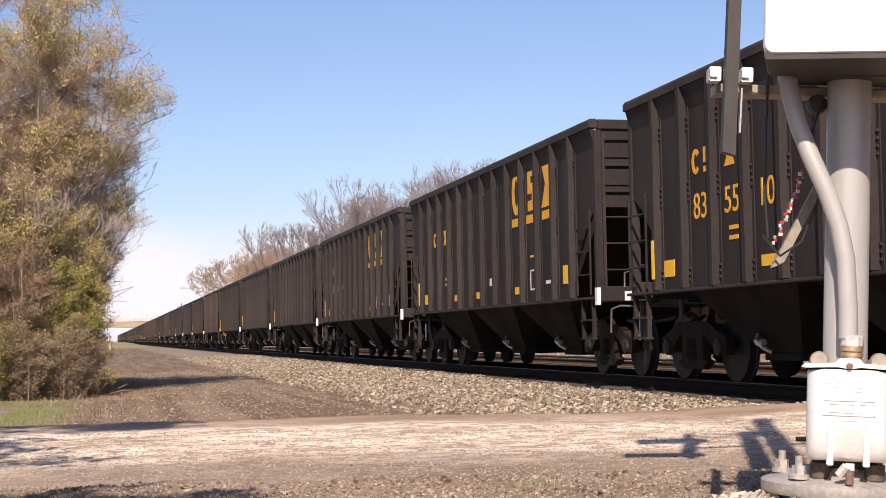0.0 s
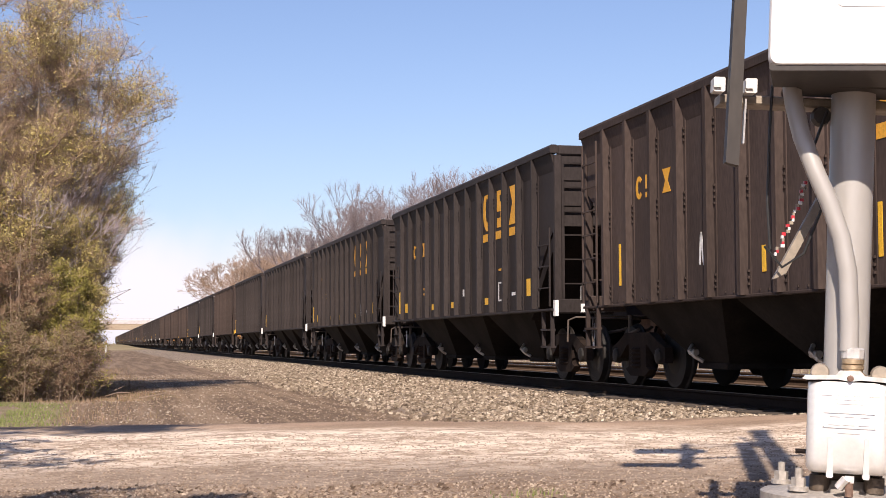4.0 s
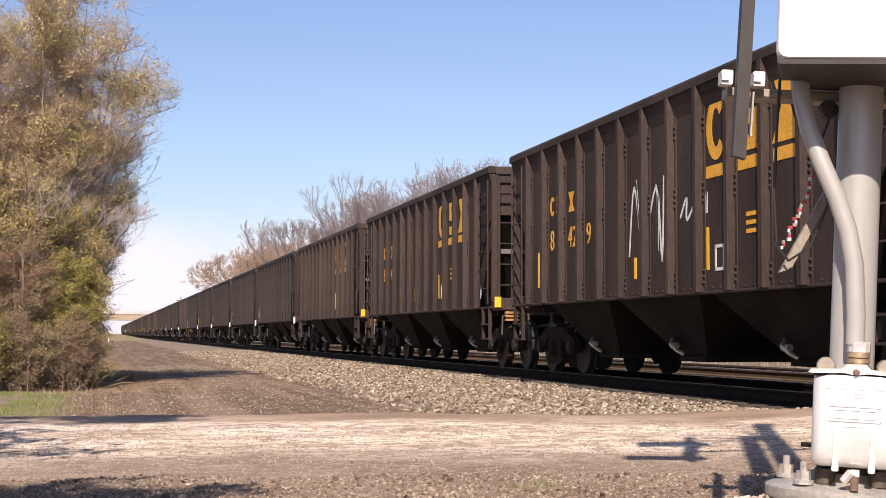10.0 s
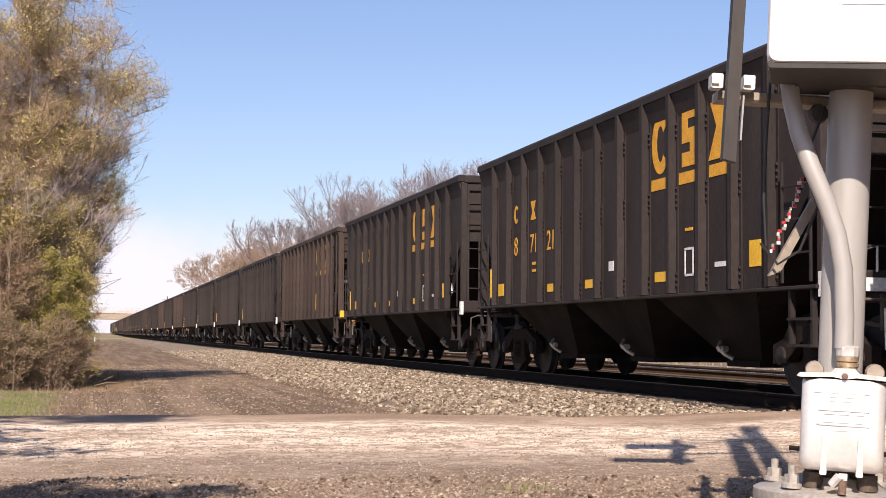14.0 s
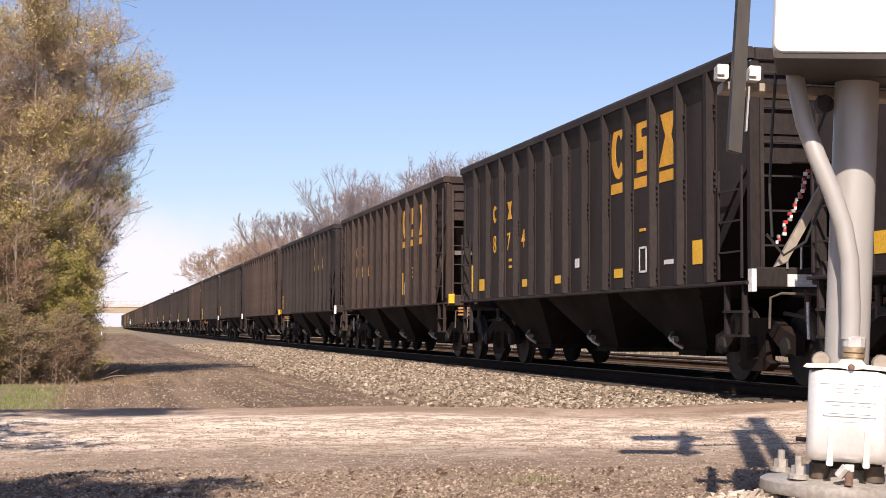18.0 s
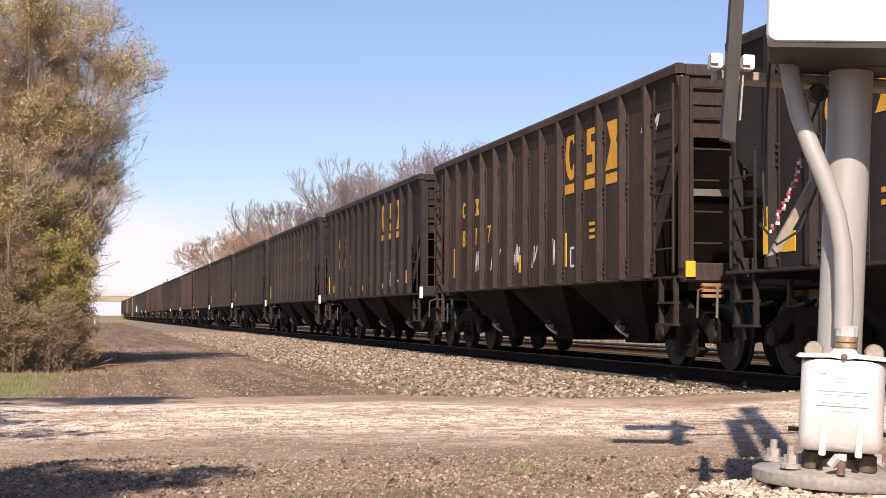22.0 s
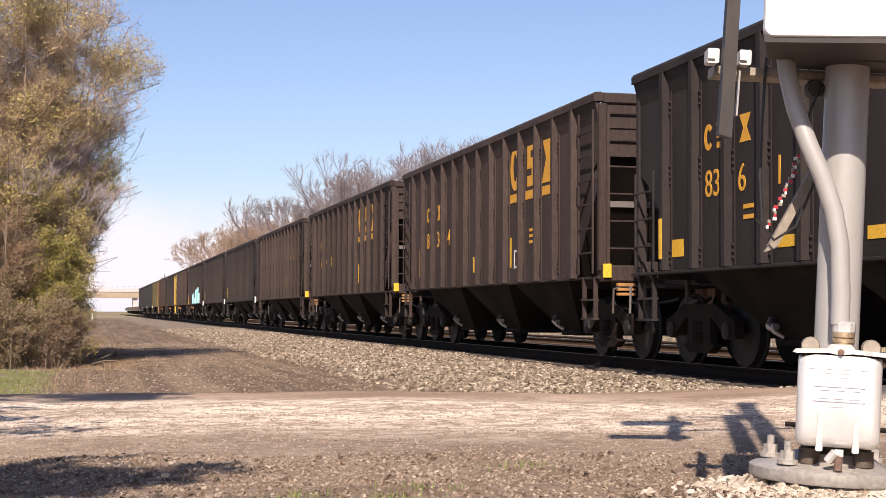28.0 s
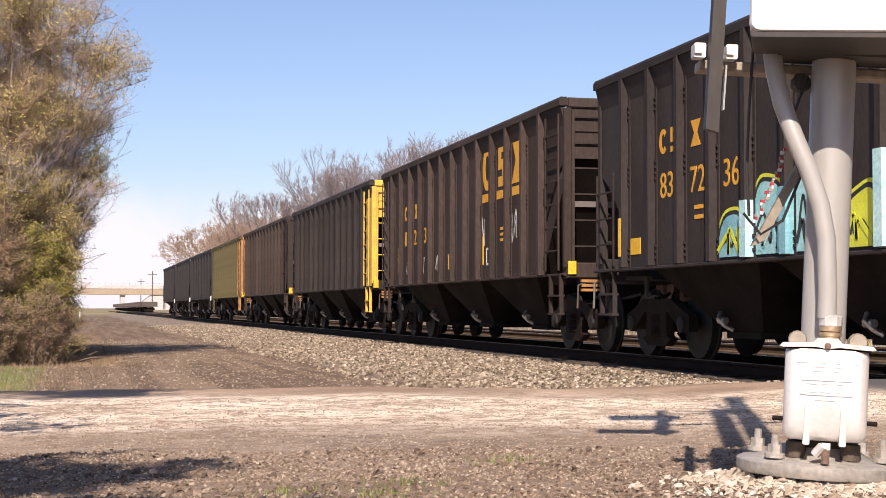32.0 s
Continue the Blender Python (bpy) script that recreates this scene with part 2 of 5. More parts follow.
def land(x, y):
    """Height of the ground."""
    z = -0.34 + 0.10 * smooth(3.4, 6.9, x) + 0.03 * smooth(5.8, 7.0, x)
    z -= 0.16 * smooth(15.2, 18.5, x)
    z += 0.05 * smooth(-1, -6, x)
    q = ahead_of(x, y)
    near = 1 - smooth(13.2, 16.0, q)
    level = -0.05 + 0.09 * smooth(4, 7.4, x) - 0.10 * smooth(2, -6, x)
    z += (level - z) * near
    z += 0.15 * (1 - smooth(0.27, 1.2, math.hypot(x - 2.5, y - 4.55)))
    z += 0.035 * (noise.noise((x * 0.35, y * 0.35, 3.1)) + 0.5 * noise.noise((x * 1.3, y * 1.3, 8.2))) * (0.4 if 5 < x < 18 else 1.0)
    d = math.hypot(x, y)
    return z + 1.6 * smooth(260, 700, d) * (0.5 + noise.noise((x * 0.004, y * 0.004, 1.7)))


def ground_material():
    m = bpy.data.materials.new("gravel_and_earth")
    m.use_nodes = True
    t = m.node_tree
    b = t.nodes["Principled BSDF"]
    b.inputs["Roughness"].default_value, b.inputs["Specular IOR Level"].default_value = 0.92, 0.2

    def node(kind, **ins):
        n = t.nodes.new(kind)
        for k, v in ins.items():
            n.inputs[k].default_value = v
        return n

    def math_node(op, a, c):
        n = t.nodes.new("ShaderNodeMath")
        n.operation = op
        for i, v in enumerate((a, c)):
            if isinstance(v, (int, float)):
                n.inputs[i].default_value = v
            else:
                t.links.new(v, n.inputs[i])
        return n.outputs[0]

    def step(value, lo, hi):
        n = t.nodes.new("ShaderNodeMapRange")
        n.interpolation_type = "SMOOTHSTEP"
        n.inputs["From Min"].default_value, n.inputs["From Max"].default_value = lo, hi
        t.links.new(value, n.inputs["Value"])
        return n.outputs[0]

    def blend(fac, a, c):
        n = t.nodes.new("ShaderNodeMix")
        n.data_type = "RGBA"
        t.links.new(fac, n.inputs["Factor"])
        for key, v in (("A", a), ("B", c)):
            if isinstance(v, tuple):
                n.inputs[key].default_value = (*v, 1)
            else:
                t.links.new(v, n.inputs[key])
        return n.outputs["Result"]

    co = t.nodes.new("ShaderNodeTexCoord").outputs["Object"]
    sep = t.nodes.new("ShaderNodeSeparateXYZ")
    t.links.new(co, sep.inputs[0])
    x, y = sep.outputs[0], sep.outputs[1]

    def noise_of(scale, detail=5, stretch=None):
        n = node("ShaderNodeTexNoise", Scale=scale, Detail=detail, Roughness=0.62)
        if stretch:
            mp = t.nodes.new("ShaderNodeMapping")
            mp.inputs["Scale"].default_value = stretch
            mp.inputs["Rotation"].default_value = (0, 0, ROAD_A)
            t.links.new(co, mp.inputs["Vector"])
            t.links.new(mp.outputs[0], n.inputs["Vector"])
        else:
            t.links.new(co, n.inputs["Vector"])
        return n.outputs["Fac"]

    wob, grit, pebble, tracks = noise_of(0.8), noise_of(14, 6), noise_of(45, 3), noise_of(1.0, 9, (0.7, 1.5, 1))
    q = math_node("ADD", math_node("MULTIPLY", x, math.sin(ROAD_A)), math_node("MULTIPLY", y, math.cos(ROAD_A)))
    qw = math_node("ADD", q, math_node("MULTIPLY", math_node("SUBTRACT", wob, 0.5), 1.6))
    xw = math_node("ADD", x, math_node("MULTIPLY", math_node("SUBTRACT", wob, 0.5), 1.8))
    earth = blend(step(wob, 0.35, 0.65), (0.17, 0.12, 0.085), (0.27, 0.20, 0.145))
    earth = blend(step(grit, 0.5, 0.75), earth, (0.40, 0.325, 0.25))
    lane = blend(step(noise_of(1.0, 6, (3.0, 0.10, 1)), 0.42, 0.62), (0.135, 0.092, 0.060), (0.235, 0.168, 0.112))
    lane = blend(step(pebble, 0.55, 0.72), lane, (0.31, 0.24, 0.18))
    earth = blend(math_node("MULTIPLY", step(xw, -1.2, 0.2), step(qw, 14.0, 17.0)), earth, lane)
    stone = blend(step(pebble, 0.35, 0.65), (0.13, 0.10, 0.075), (0.33, 0.265, 0.205))
    ballast = math_node("MULTIPLY", step(xw, 4.0, 4.7), step(math_node("SUBTRACT", 16.5, xw), 0.0, 1.0))
    ballast = math_node("MULTIPLY", ballast, step(qw, 14.0, 15.2))
    col = blend(ballast, earth, stone)
    pale = blend(step(tracks, 0.36, 0.60), (0.44, 0.335, 0.245), (0.80, 0.665, 0.53))
    pale = blend(math_node("MULTIPLY", step(grit, 0.50, 0.66), 0.55), pale, (0.80, 0.67, 0.55))
    pale = blend(math_node("MULTIPLY", step(noise_of(8.0, 9), 0.49, 0.56), 0.72), pale, (0.25, 0.178, 0.12))
    pale = blend(math_node("MULTIPLY", step(noise_of(19.0, 6), 0.54, 0.62), 0.75), pale, (0.90, 0.77, 0.63))
    pale = blend(math_node("MULTIPLY", step(math_node("SUBTRACT", 10.1, qw), 0.0, 2.0), 0.8), pale, earth)
    brown = blend(step(tracks, 0.35, 0.7), (0.27, 0.19, 0.13), (0.42, 0.30, 0.21))
    pale = blend(step(qw, 11.6, 13.0), pale, brown)
    roadm = math_node("MULTIPLY", step(qw, 6.4, 8.6), step(math_node("SUBTRACT", 14.6, qw), 0.0, 0.9))
    col = blend(roadm, col, pale)
    tar = math_node("MULTIPLY", math_node("MULTIPLY", step(x, 5.9, 6.6), step(math_node("SUBTRACT", 16.6, x), 0, 0.6)),
                    math_node("MULTIPLY", step(q, 8.3, 8.7), step(math_node("SUBTRACT", 14.2, q), 0, 0.4)))
    col = blend(tar, col, (0.105, 0.10, 0.10))
    green = math_node("MULTIPLY", step(math_node("SUBTRACT", -0.6, xw), 0.0, 1.2), step(qw, 15.0, 16.2))
    green = math_node("MULTIPLY", green, step(noise_of(0.35), 0.40, 0.52))
    col = blend(math_node("MULTIPLY", green, 0.75), col, blend(step(grit, 0.35, 0.65), (0.10, 0.12, 0.035), (0.22, 0.19, 0.085)))
    field = blend(step(noise_of(0.02, 3), 0.4, 0.6), (0.30, 0.24, 0.15), (0.23, 0.19, 0.10))
    far = step(y, 190.0, 260.0)
    col = blend(far, col, field)
    grain = math_node("ADD", math_node("MULTIPLY", noise_of(75, 5), 1.5), 0.25)
    sc = t.nodes.new("ShaderNodeVectorMath")
    sc.operation = "SCALE"
    t.links.new(col, sc.inputs[0])
    t.links.new(grain, sc.inputs["Scale"])
    t.links.new(sc.outputs[0], b.inputs["Base Color"])
    bp = node("ShaderNodeBump", Strength=0.75, Distance=0.03)
    t.links.new(math_node("ADD", math_node("MULTIPLY", grit, 0.6), math_node("MULTIPLY", pebble, 0.4)), bp.inputs["Height"])
    t.links.new(bp.outputs[0], b.inputs["Normal"])
    return m


def spaced(knots):
    """Grid lines: (end, spacing) runs from the first knot on."""
    out, at = [knots[0]], knots[0]
    for end, gap in knots[1:]:
        n = max(1, round((end - at) / gap))
        out += [at + (end - at) * (i + 1) / n for i in range(n)]
        at = end
    return out


def build_ground():
    xs = spaced([-2500, (-400, 300), (-60, 40), (-12, 4), (-3, 0.6), (18, 0.22), (40, 3), (120, 16), (600, 80), (2500, 500)])
    ys = spaced([-300, (-20, 40), (2, 2.2), (30, 0.22), (70, 0.8), (200, 6), (800, 40), (3500, 400)])
    nx = len(xs)
    v = [(x, y, land(x, y)) for y in ys for x in xs]
    f = [(j * nx + i, j * nx + i + 1, (j + 1) * nx + i + 1, (j + 1) * nx + i) for j in range(len(ys) - 1) for i in range(nx - 1)]
    s = Shape()
    s.v, s.f = v, f
    thing("ground", "dusty gravel road, brown earth lane and stony verge", "ground", kind="structure", shape=s, material=ground_material(), smooth=True)


def pebble_field(name, label, spots, colours, rough=0.9):
    """Many small angular stones in one mesh; spots: x, y, size."""
    s, rng = Shape(), random.Random(5)
    for x, y, r in spots:
        z = land(x, y) + r * 0.25
        a, k = rng.random() * 6.28, len(s.v)
        sx, sy, sz = r * rng.uniform(0.7, 1.3), r * rng.uniform(0.6, 1.0), r * rng.uniform(0.45, 0.85)
        tilt = rng.uniform(-0.5, 0.5)
        for px, py, pz in ((1, 0.2, -0.3), (0.1, 1, -0.4), (-1, 0.1, -0.3), (-0.2, -1, -0.4), (0.55, 0.5, 0.7), (-0.5, 0.45, 0.9), (-0.45, -0.55, 0.7), (0.5, -0.5, 0.85)):
            px, py, pz = px * sx * rng.uniform(0.8, 1.2), py * sy * rng.uniform(0.8, 1.2), pz * sz
            pz += px * tilt
            s.v.append((x + px * math.cos(a) - py * math.sin(a), y + px * math.sin(a) + py * math.cos(a), z + pz))
        s.f += [(k, k + 1, k + 5, k + 4), (k + 1, k + 2, k + 6, k + 5), (k + 2, k + 3, k + 7, k + 6), (k + 3, k, k + 4, k + 7), (k + 4, k + 5, k + 6, k + 7)]
    return thing(name, label, "gravel", kind="stuff", shape=s, material=island_mat(name + "_stone", colours, rough, 0.3))


def build_track(cx, name, label, shaded):
    """Two rails on ties, one thing."""
    # shade under the train is put into the main track's darker rail colours
    web = (0.018, 0.0125, 0.010) if shaded else (0.13, 0.088, 0.062)
    steel = mat("rail_steel_" + name, web, 0.85, 0.0, tone=tuple(v * 0.6 for v in web), scale=2, fine=25, spec=0.1)
    head = mat("rail_head_" + name, (0.16, 0.145, 0.135) if shaded else (0.62, 0.60, 0.58), 0.5 if shaded else 0.25, 1.0, tone=(0.10, 0.09, 0.08) if shaded else (0.45, 0.42, 0.40), scale=1.0, fine=9)
    wood = mat("tie_wood_" + name, (0.045, 0.034, 0.026), 0.9, tone=(0.09, 0.07, 0.055), scale=3, fine=20, bump=0.5, spread=0.25)
    t = thing("railway_track", label, "railway track", kind="structure")
    y0, y1 = -60, 900
    for sx in (-0.755, 0.755):
        s = Shape()
        s.prism([(cx + sx + a, b) for a, b in ((-0.07, -0.17), (0.07, -0.17), (0.07, -0.155), (0.012, -0.135), (0.012, -0.045), (0.036, -0.035),
                                              (0.036, -0.006), (-0.036, -0.006), (-0.036, -0.035), (-0.012, -0.045), (-0.012, -0.135), (-0.07, -0.155))], "y", y0, y1)
        part("rail", s, steel, t, "rusty brown steel rail")
        part("rail_head", Shape().box(cx + sx - 0.035, cx + sx + 0.035, y0, y1, -0.006, 0.0), head, t, "worn shiny running surface")
    tie = Shape().box(-1.3, 1.3, -0.115, 0.115, -0.17, 0, 0.012).mesh("tie", wood)
    rng = random.Random(3)
    for k in range(150):
        part("tie", tie, None, t, at=pose(cx + rng.uniform(-0.03, 0.03), -5 + k * 0.52, -0.172, 0, 0, rng.uniform(-0.8, 0.8)))
    return t


build_ground()
build_track(TRACK_X, "main", "railway track of steel rails on dark wooden ties", True)
build_track(SECOND_X, "second", "second railway track beyond the train, shiny rails on ties", False)
rng = random.Random(11)
spots = []
for _ in range(26000):
    y = 12.5 + 70 * rng.random() ** 1.9
    x = rng.uniform(4.45, 7.75) if rng.random() < 0.93 else rng.uniform(3.9, 4.6)
    if ahead_of(x, y) > 14.3:
        spots.append((x, y, rng.uniform(0.018, 0.042) * (1.35 if y > 30 else 1)))
for _ in range(6500):
    y = 10 + 50 * rng.random() ** 1.5
    x = rng.choice((rng.uniform(10.4, 11.8), rng.uniform(14.6, 16.5), rng.uniform(8.2, 9.3)))
    if ahead_of(x, y) > 14.6:
        spots.append((x, y, rng.uniform(0.02, 0.04)))
pebble_field("ballast_stones", "loose pale grey and tan crushed ballast stones beside the track", spots,
             [(0.085, 0.062, 0.043), (0.23, 0.178, 0.126), (0.39, 0.315, 0.232), (0.15, 0.112, 0.078), (0.31, 0.25, 0.183), (0.56, 0.475, 0.37)])
spots = []
for _ in range(44000):
    q = 4.2 + 12.5 * rng.random() ** 2.6
    lat = rng.uniform(-0.34, 0.34) * q
    x, y = q * math.sin(ROAD_A) + lat * math.cos(ROAD_A), q * math.cos(ROAD_A) - lat * math.sin(ROAD_A)
    if q > 7.5:
        continue
    spots.append((x, y, rng.uniform(0.004, 0.0115) * (2.2 if rng.random() < 0.04 else 1)))
pebble_field("road_gravel", "small loose gravel and grit on the verge of the dusty road", spots,
             [(0.10, 0.068, 0.048), (0.19, 0.136, 0.098), (0.31, 0.232, 0.17), (0.13, 0.092, 0.066), (0.24, 0.178, 0.13), (0.50, 0.41, 0.315)])
spots = []
for _ in range(17000):
    q = 6.2 + 5.6 * rng.random() ** 1.7
    lat = rng.uniform(-0.34, 0.34) * q
    spots.append((q * math.sin(ROAD_A) + lat * math.cos(ROAD_A), q * math.cos(ROAD_A) - lat * math.sin(ROAD_A), rng.uniform(0.003, 0.008)))
pebble_field("road_grit", "fine pale grit on the trodden side of the road", spots,
             [(0.26, 0.19, 0.135), (0.38, 0.295, 0.225), (0.17, 0.12, 0.083), (0.50, 0.41, 0.32), (0.31, 0.235, 0.175)])
spots = []
for _ in range(8000):
    y = 14.5 + 34 * rng.random() ** 1.5
    spots.append((rng.uniform(-0.9, 4.3), y, rng.uniform(0.006, 0.015) * (1 + y / 60)))
pebble_field("lane_litter", "scattered stones and leaf litter on the earth lane", spots,
             [(0.12, 0.084, 0.056), (0.25, 0.183, 0.13), (0.36, 0.285, 0.215), (0.18, 0.126, 0.088), (0.46, 0.39, 0.31)])
spots = []
for _ in range(1900):
    a, r = rng.random() * 6.28, 0.24 + abs(rng.gauss(0, 0.15))
    spots.append((2.47 + r * math.cos(a), 4.57 + r * math.sin(a), rng.uniform(0.006, 0.022) * (1.7 if rng.random() < 0.06 else 1)))
pebble_field("foundation_rubble", "pale broken concrete and stones round the signal base", spots,
             [(0.42, 0.35, 0.27), (0.62, 0.54, 0.44), (0.34, 0.27, 0.20), (0.70, 0.63, 0.54)])

# ---- the train ----
BLACK = mat("worn_black_paint", (0.027, 0.0217, 0.0207), 0.7, spec=0.15, tone=(0.047, 0.037, 0.034), scale=1.3, fine=30, mix=0.7, spread=0.18, stretch=(1, 1, 0.35), bump=0.05)
BROWN = mat("dusty_brown_black_paint", (0.040, 0.0298, 0.0262), 0.75, spec=0.12, tone=(0.074, 0.053, 0.045), scale=1.1, fine=26, mix=0.8, spread=0.2, stretch=(1, 1, 0.3), bump=0.06)
OLIVE = mat("faded_olive_yellow_paint", (0.105, 0.088, 0.038), 0.7, spec=0.2, tone=(0.065, 0.052, 0.028), scale=1.2, fine=24, mix=0.8, stretch=(1, 1, 0.3))
SLATE = mat("faded_slate_paint", (0.026, 0.024, 0.025), 0.7, spec=0.2, tone=(0.040, 0.036, 0.036), scale=1.0, fine=24, stretch=(1, 1, 0.3))
CHALK = mat("dusty_pale_steel", (0.16, 0.14, 0.13), 0.8)
DUSTY = mat("dusty_brown_steel", (0.075, 0.060, 0.050), 0.8, tone=(0.12, 0.085, 0.062), scale=6, fine=40)
# underframe and chute steels are darker than the body paints
UNDER = mat("near_black_underframe", (0.014, 0.0105, 0.0095), 0.85, spec=0.12, tone=(0.026, 0.019, 0.016), scale=2, fine=30)
CHUTE = mat("near_black_chute_steel", (0.010, 0.0082, 0.0075), 0.85, spec=0.08, tone=(0.030, 0.025, 0.022), scale=1.5, fine=22)
RUST = mat("rusty_cast_steel", (0.20, 0.12, 0.085), 0.8, tone=(0.10, 0.065, 0.048), scale=5, fine=40, bump=0.3)
# truck and wheel steels are nearly black, with slightly browner stains
TRUCK = mat("near_black_truck_steel", (0.014, 0.010, 0.0085), 0.85, spec=0.12, tone=(0.036, 0.024, 0.018), scale=3, fine=30)
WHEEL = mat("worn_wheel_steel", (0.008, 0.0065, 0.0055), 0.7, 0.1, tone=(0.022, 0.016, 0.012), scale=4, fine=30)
GOLD = mat("yellow_lettering_paint", (0.72, 0.36, 0.030), 0.6, tone=(0.50, 0.24, 0.025), scale=3, fine=30, mix=0.6)
YELLOW = mat("yellow_reflector", (0.80, 0.47, 0.03), 0.5, tone=(0.66, 0.36, 0.03), scale=5, fine=40)
SAFETY = mat("yellow_end_paint", (0.70, 0.46, 0.06), 0.6, tone=(0.40, 0.25, 0.07), scale=3, fine=30)
ORANGE = mat("orange_bracket_paint", (0.42, 0.20, 0.055), 0.6, tone=(0.16, 0.08, 0.04), scale=6, fine=40)
WHITE = mat("white_marking_paint", (0.72, 0.71, 0.69), 0.6, tone=(0.5, 0.48, 0.46), scale=6, fine=40)
BRIGHT = mat("worn_steel_and_lit_edge", (0.55, 0.53, 0.50), 0.4, 0.8, tone=(0.3, 0.27, 0.25), scale=8, fine=50)
PINK = mat("pale_pink_paint", (0.72, 0.45, 0.45), 0.6)
CYAN = mat("pale_cyan_spray_paint", (0.20, 0.52, 0.53), 0.6, tone=(0.50, 0.70, 0.70), scale=2.5, fine=30, mix=0.9)
PALE = mat("pale_aqua_spray_paint", (0.50, 0.74, 0.72), 0.6, tone=(0.30, 0.60, 0.60), scale=2.0, fine=30, mix=0.8)
BLUE = mat("light_blue_spray_paint", (0.16, 0.40, 0.46), 0.6, tone=(0.36, 0.58, 0.62), scale=3, fine=30)
LIME = mat("yellow_green_spray_paint", (0.70, 0.72, 0.05), 0.6)
INK = mat("black_spray_paint", (0.02, 0.02, 0.02), 0.6)
REDINK = mat("red_spray_paint", (0.45, 0.06, 0.05), 0.6)
SIDE, DEEP, LIFT = -1.505, 0.10, 0.05
POSTS = [1.05 + 0.9558 * k for k in range(13)]
TOP = 3.87


def truck(parent, y):
    """A two-axle truck under a car, centred at y."""
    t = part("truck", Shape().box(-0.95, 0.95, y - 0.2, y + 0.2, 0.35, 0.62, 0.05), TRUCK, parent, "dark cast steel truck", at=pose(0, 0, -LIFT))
    for k in (-0.89, 0.89):
        s = Shape()
        for sx in (-1, 1):
            s.lathe([(0.457, -0.065), (0.49, -0.06), (0.49, -0.035), (0.457, -0.02), (0.45, 0.065), (0.38, 0.065), (0.36, 0.03), (0.17, 0.01), (0.14, 0.07), (0.0, 0.07)],
                    (sx * 0.755, y + k, 0.457), "x", 24) if sx > 0 else s.lathe(
                [(0.45, -0.065), (0.457, 0.02), (0.49, 0.035), (0.49, 0.06), (0.457, 0.065), (0.0, 0.065)], (sx * 0.755, y + k, 0.457), "x", 24)
            if sx < 0:
                s.lathe([(0.15, -0.10), (0.36, -0.035), (0.38, -0.07), (0.45, -0.066)], (sx * 0.755, y + k, 0.457), "x", 24)
        s.tube([(-1.10, y + k, 0.457), (-1.08, y + k, 0.457), (-1.0, y + k, 0.457), (-0.99, y + k, 0.457), (0.99, y + k, 0.457), (1.0, y + k, 0.457), (1.08, y + k, 0.457), (1.10, y + k, 0.457)],
               [0.06, 0.11, 0.12, 0.085, 0.085, 0.12, 0.11, 0.06], 10)
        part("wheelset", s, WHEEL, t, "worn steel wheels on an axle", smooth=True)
    for sx in (-1, 1):
        x = sx * 0.99
        s = Shape()
        prof = [(-1.12, 0.36), (-1.12, 0.58), (-0.85, 0.66), (-0.5, 0.80), (0.5, 0.80), (0.85, 0.66), (1.12, 0.58), (1.12, 0.36), (0.75, 0.42), (0.42, 0.62),
                (0.36, 0.62), (0.36, 0.30), (0.5, 0.26), (0.3, 0.16), (-0.3, 0.16), (-0.5, 0.26), (-0.36, 0.30), (-0.36, 0.62), (-0.42, 0.62), (-0.75, 0.42)]
        s.prism([(y + a, b) for a, b in prof], "x", x - 0.06, x + 0.06)
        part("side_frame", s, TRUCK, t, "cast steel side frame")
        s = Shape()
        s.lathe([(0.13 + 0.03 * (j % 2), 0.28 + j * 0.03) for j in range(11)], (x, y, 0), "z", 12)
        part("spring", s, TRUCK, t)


def coupler(parent, y, way):
    s = Shape()
    s.box(-0.11, 0.11, min(y, y + way * 0.5), max(y, y + way * 0.5), 0.72, 0.94, 0.03)
    s.prism([(-0.2, y + way * 0.45), (0.16, y + way * 0.45), (0.22, y + way * 0.6), (0.1, y + way * 0.78), (0.02, y + way * 0.66), (-0.06, y + way * 0.78), (-0.2, y + way * 0.72)], "z", 0.66, 0.98)
    part("coupler", s, RUST, parent, "rusty brown cast knuckle coupler")
    hose = Shape().tube([(-0.3, y + way * 0.2, 0.85), (-0.33, y + way * 0.35, 0.55), (-0.25, y + way * 0.6, 0.34), (-0.18, y + way * 0.76, 0.36)], 0.022, 6)
    part("air_hose", hose, UNDER, parent, smooth=True)


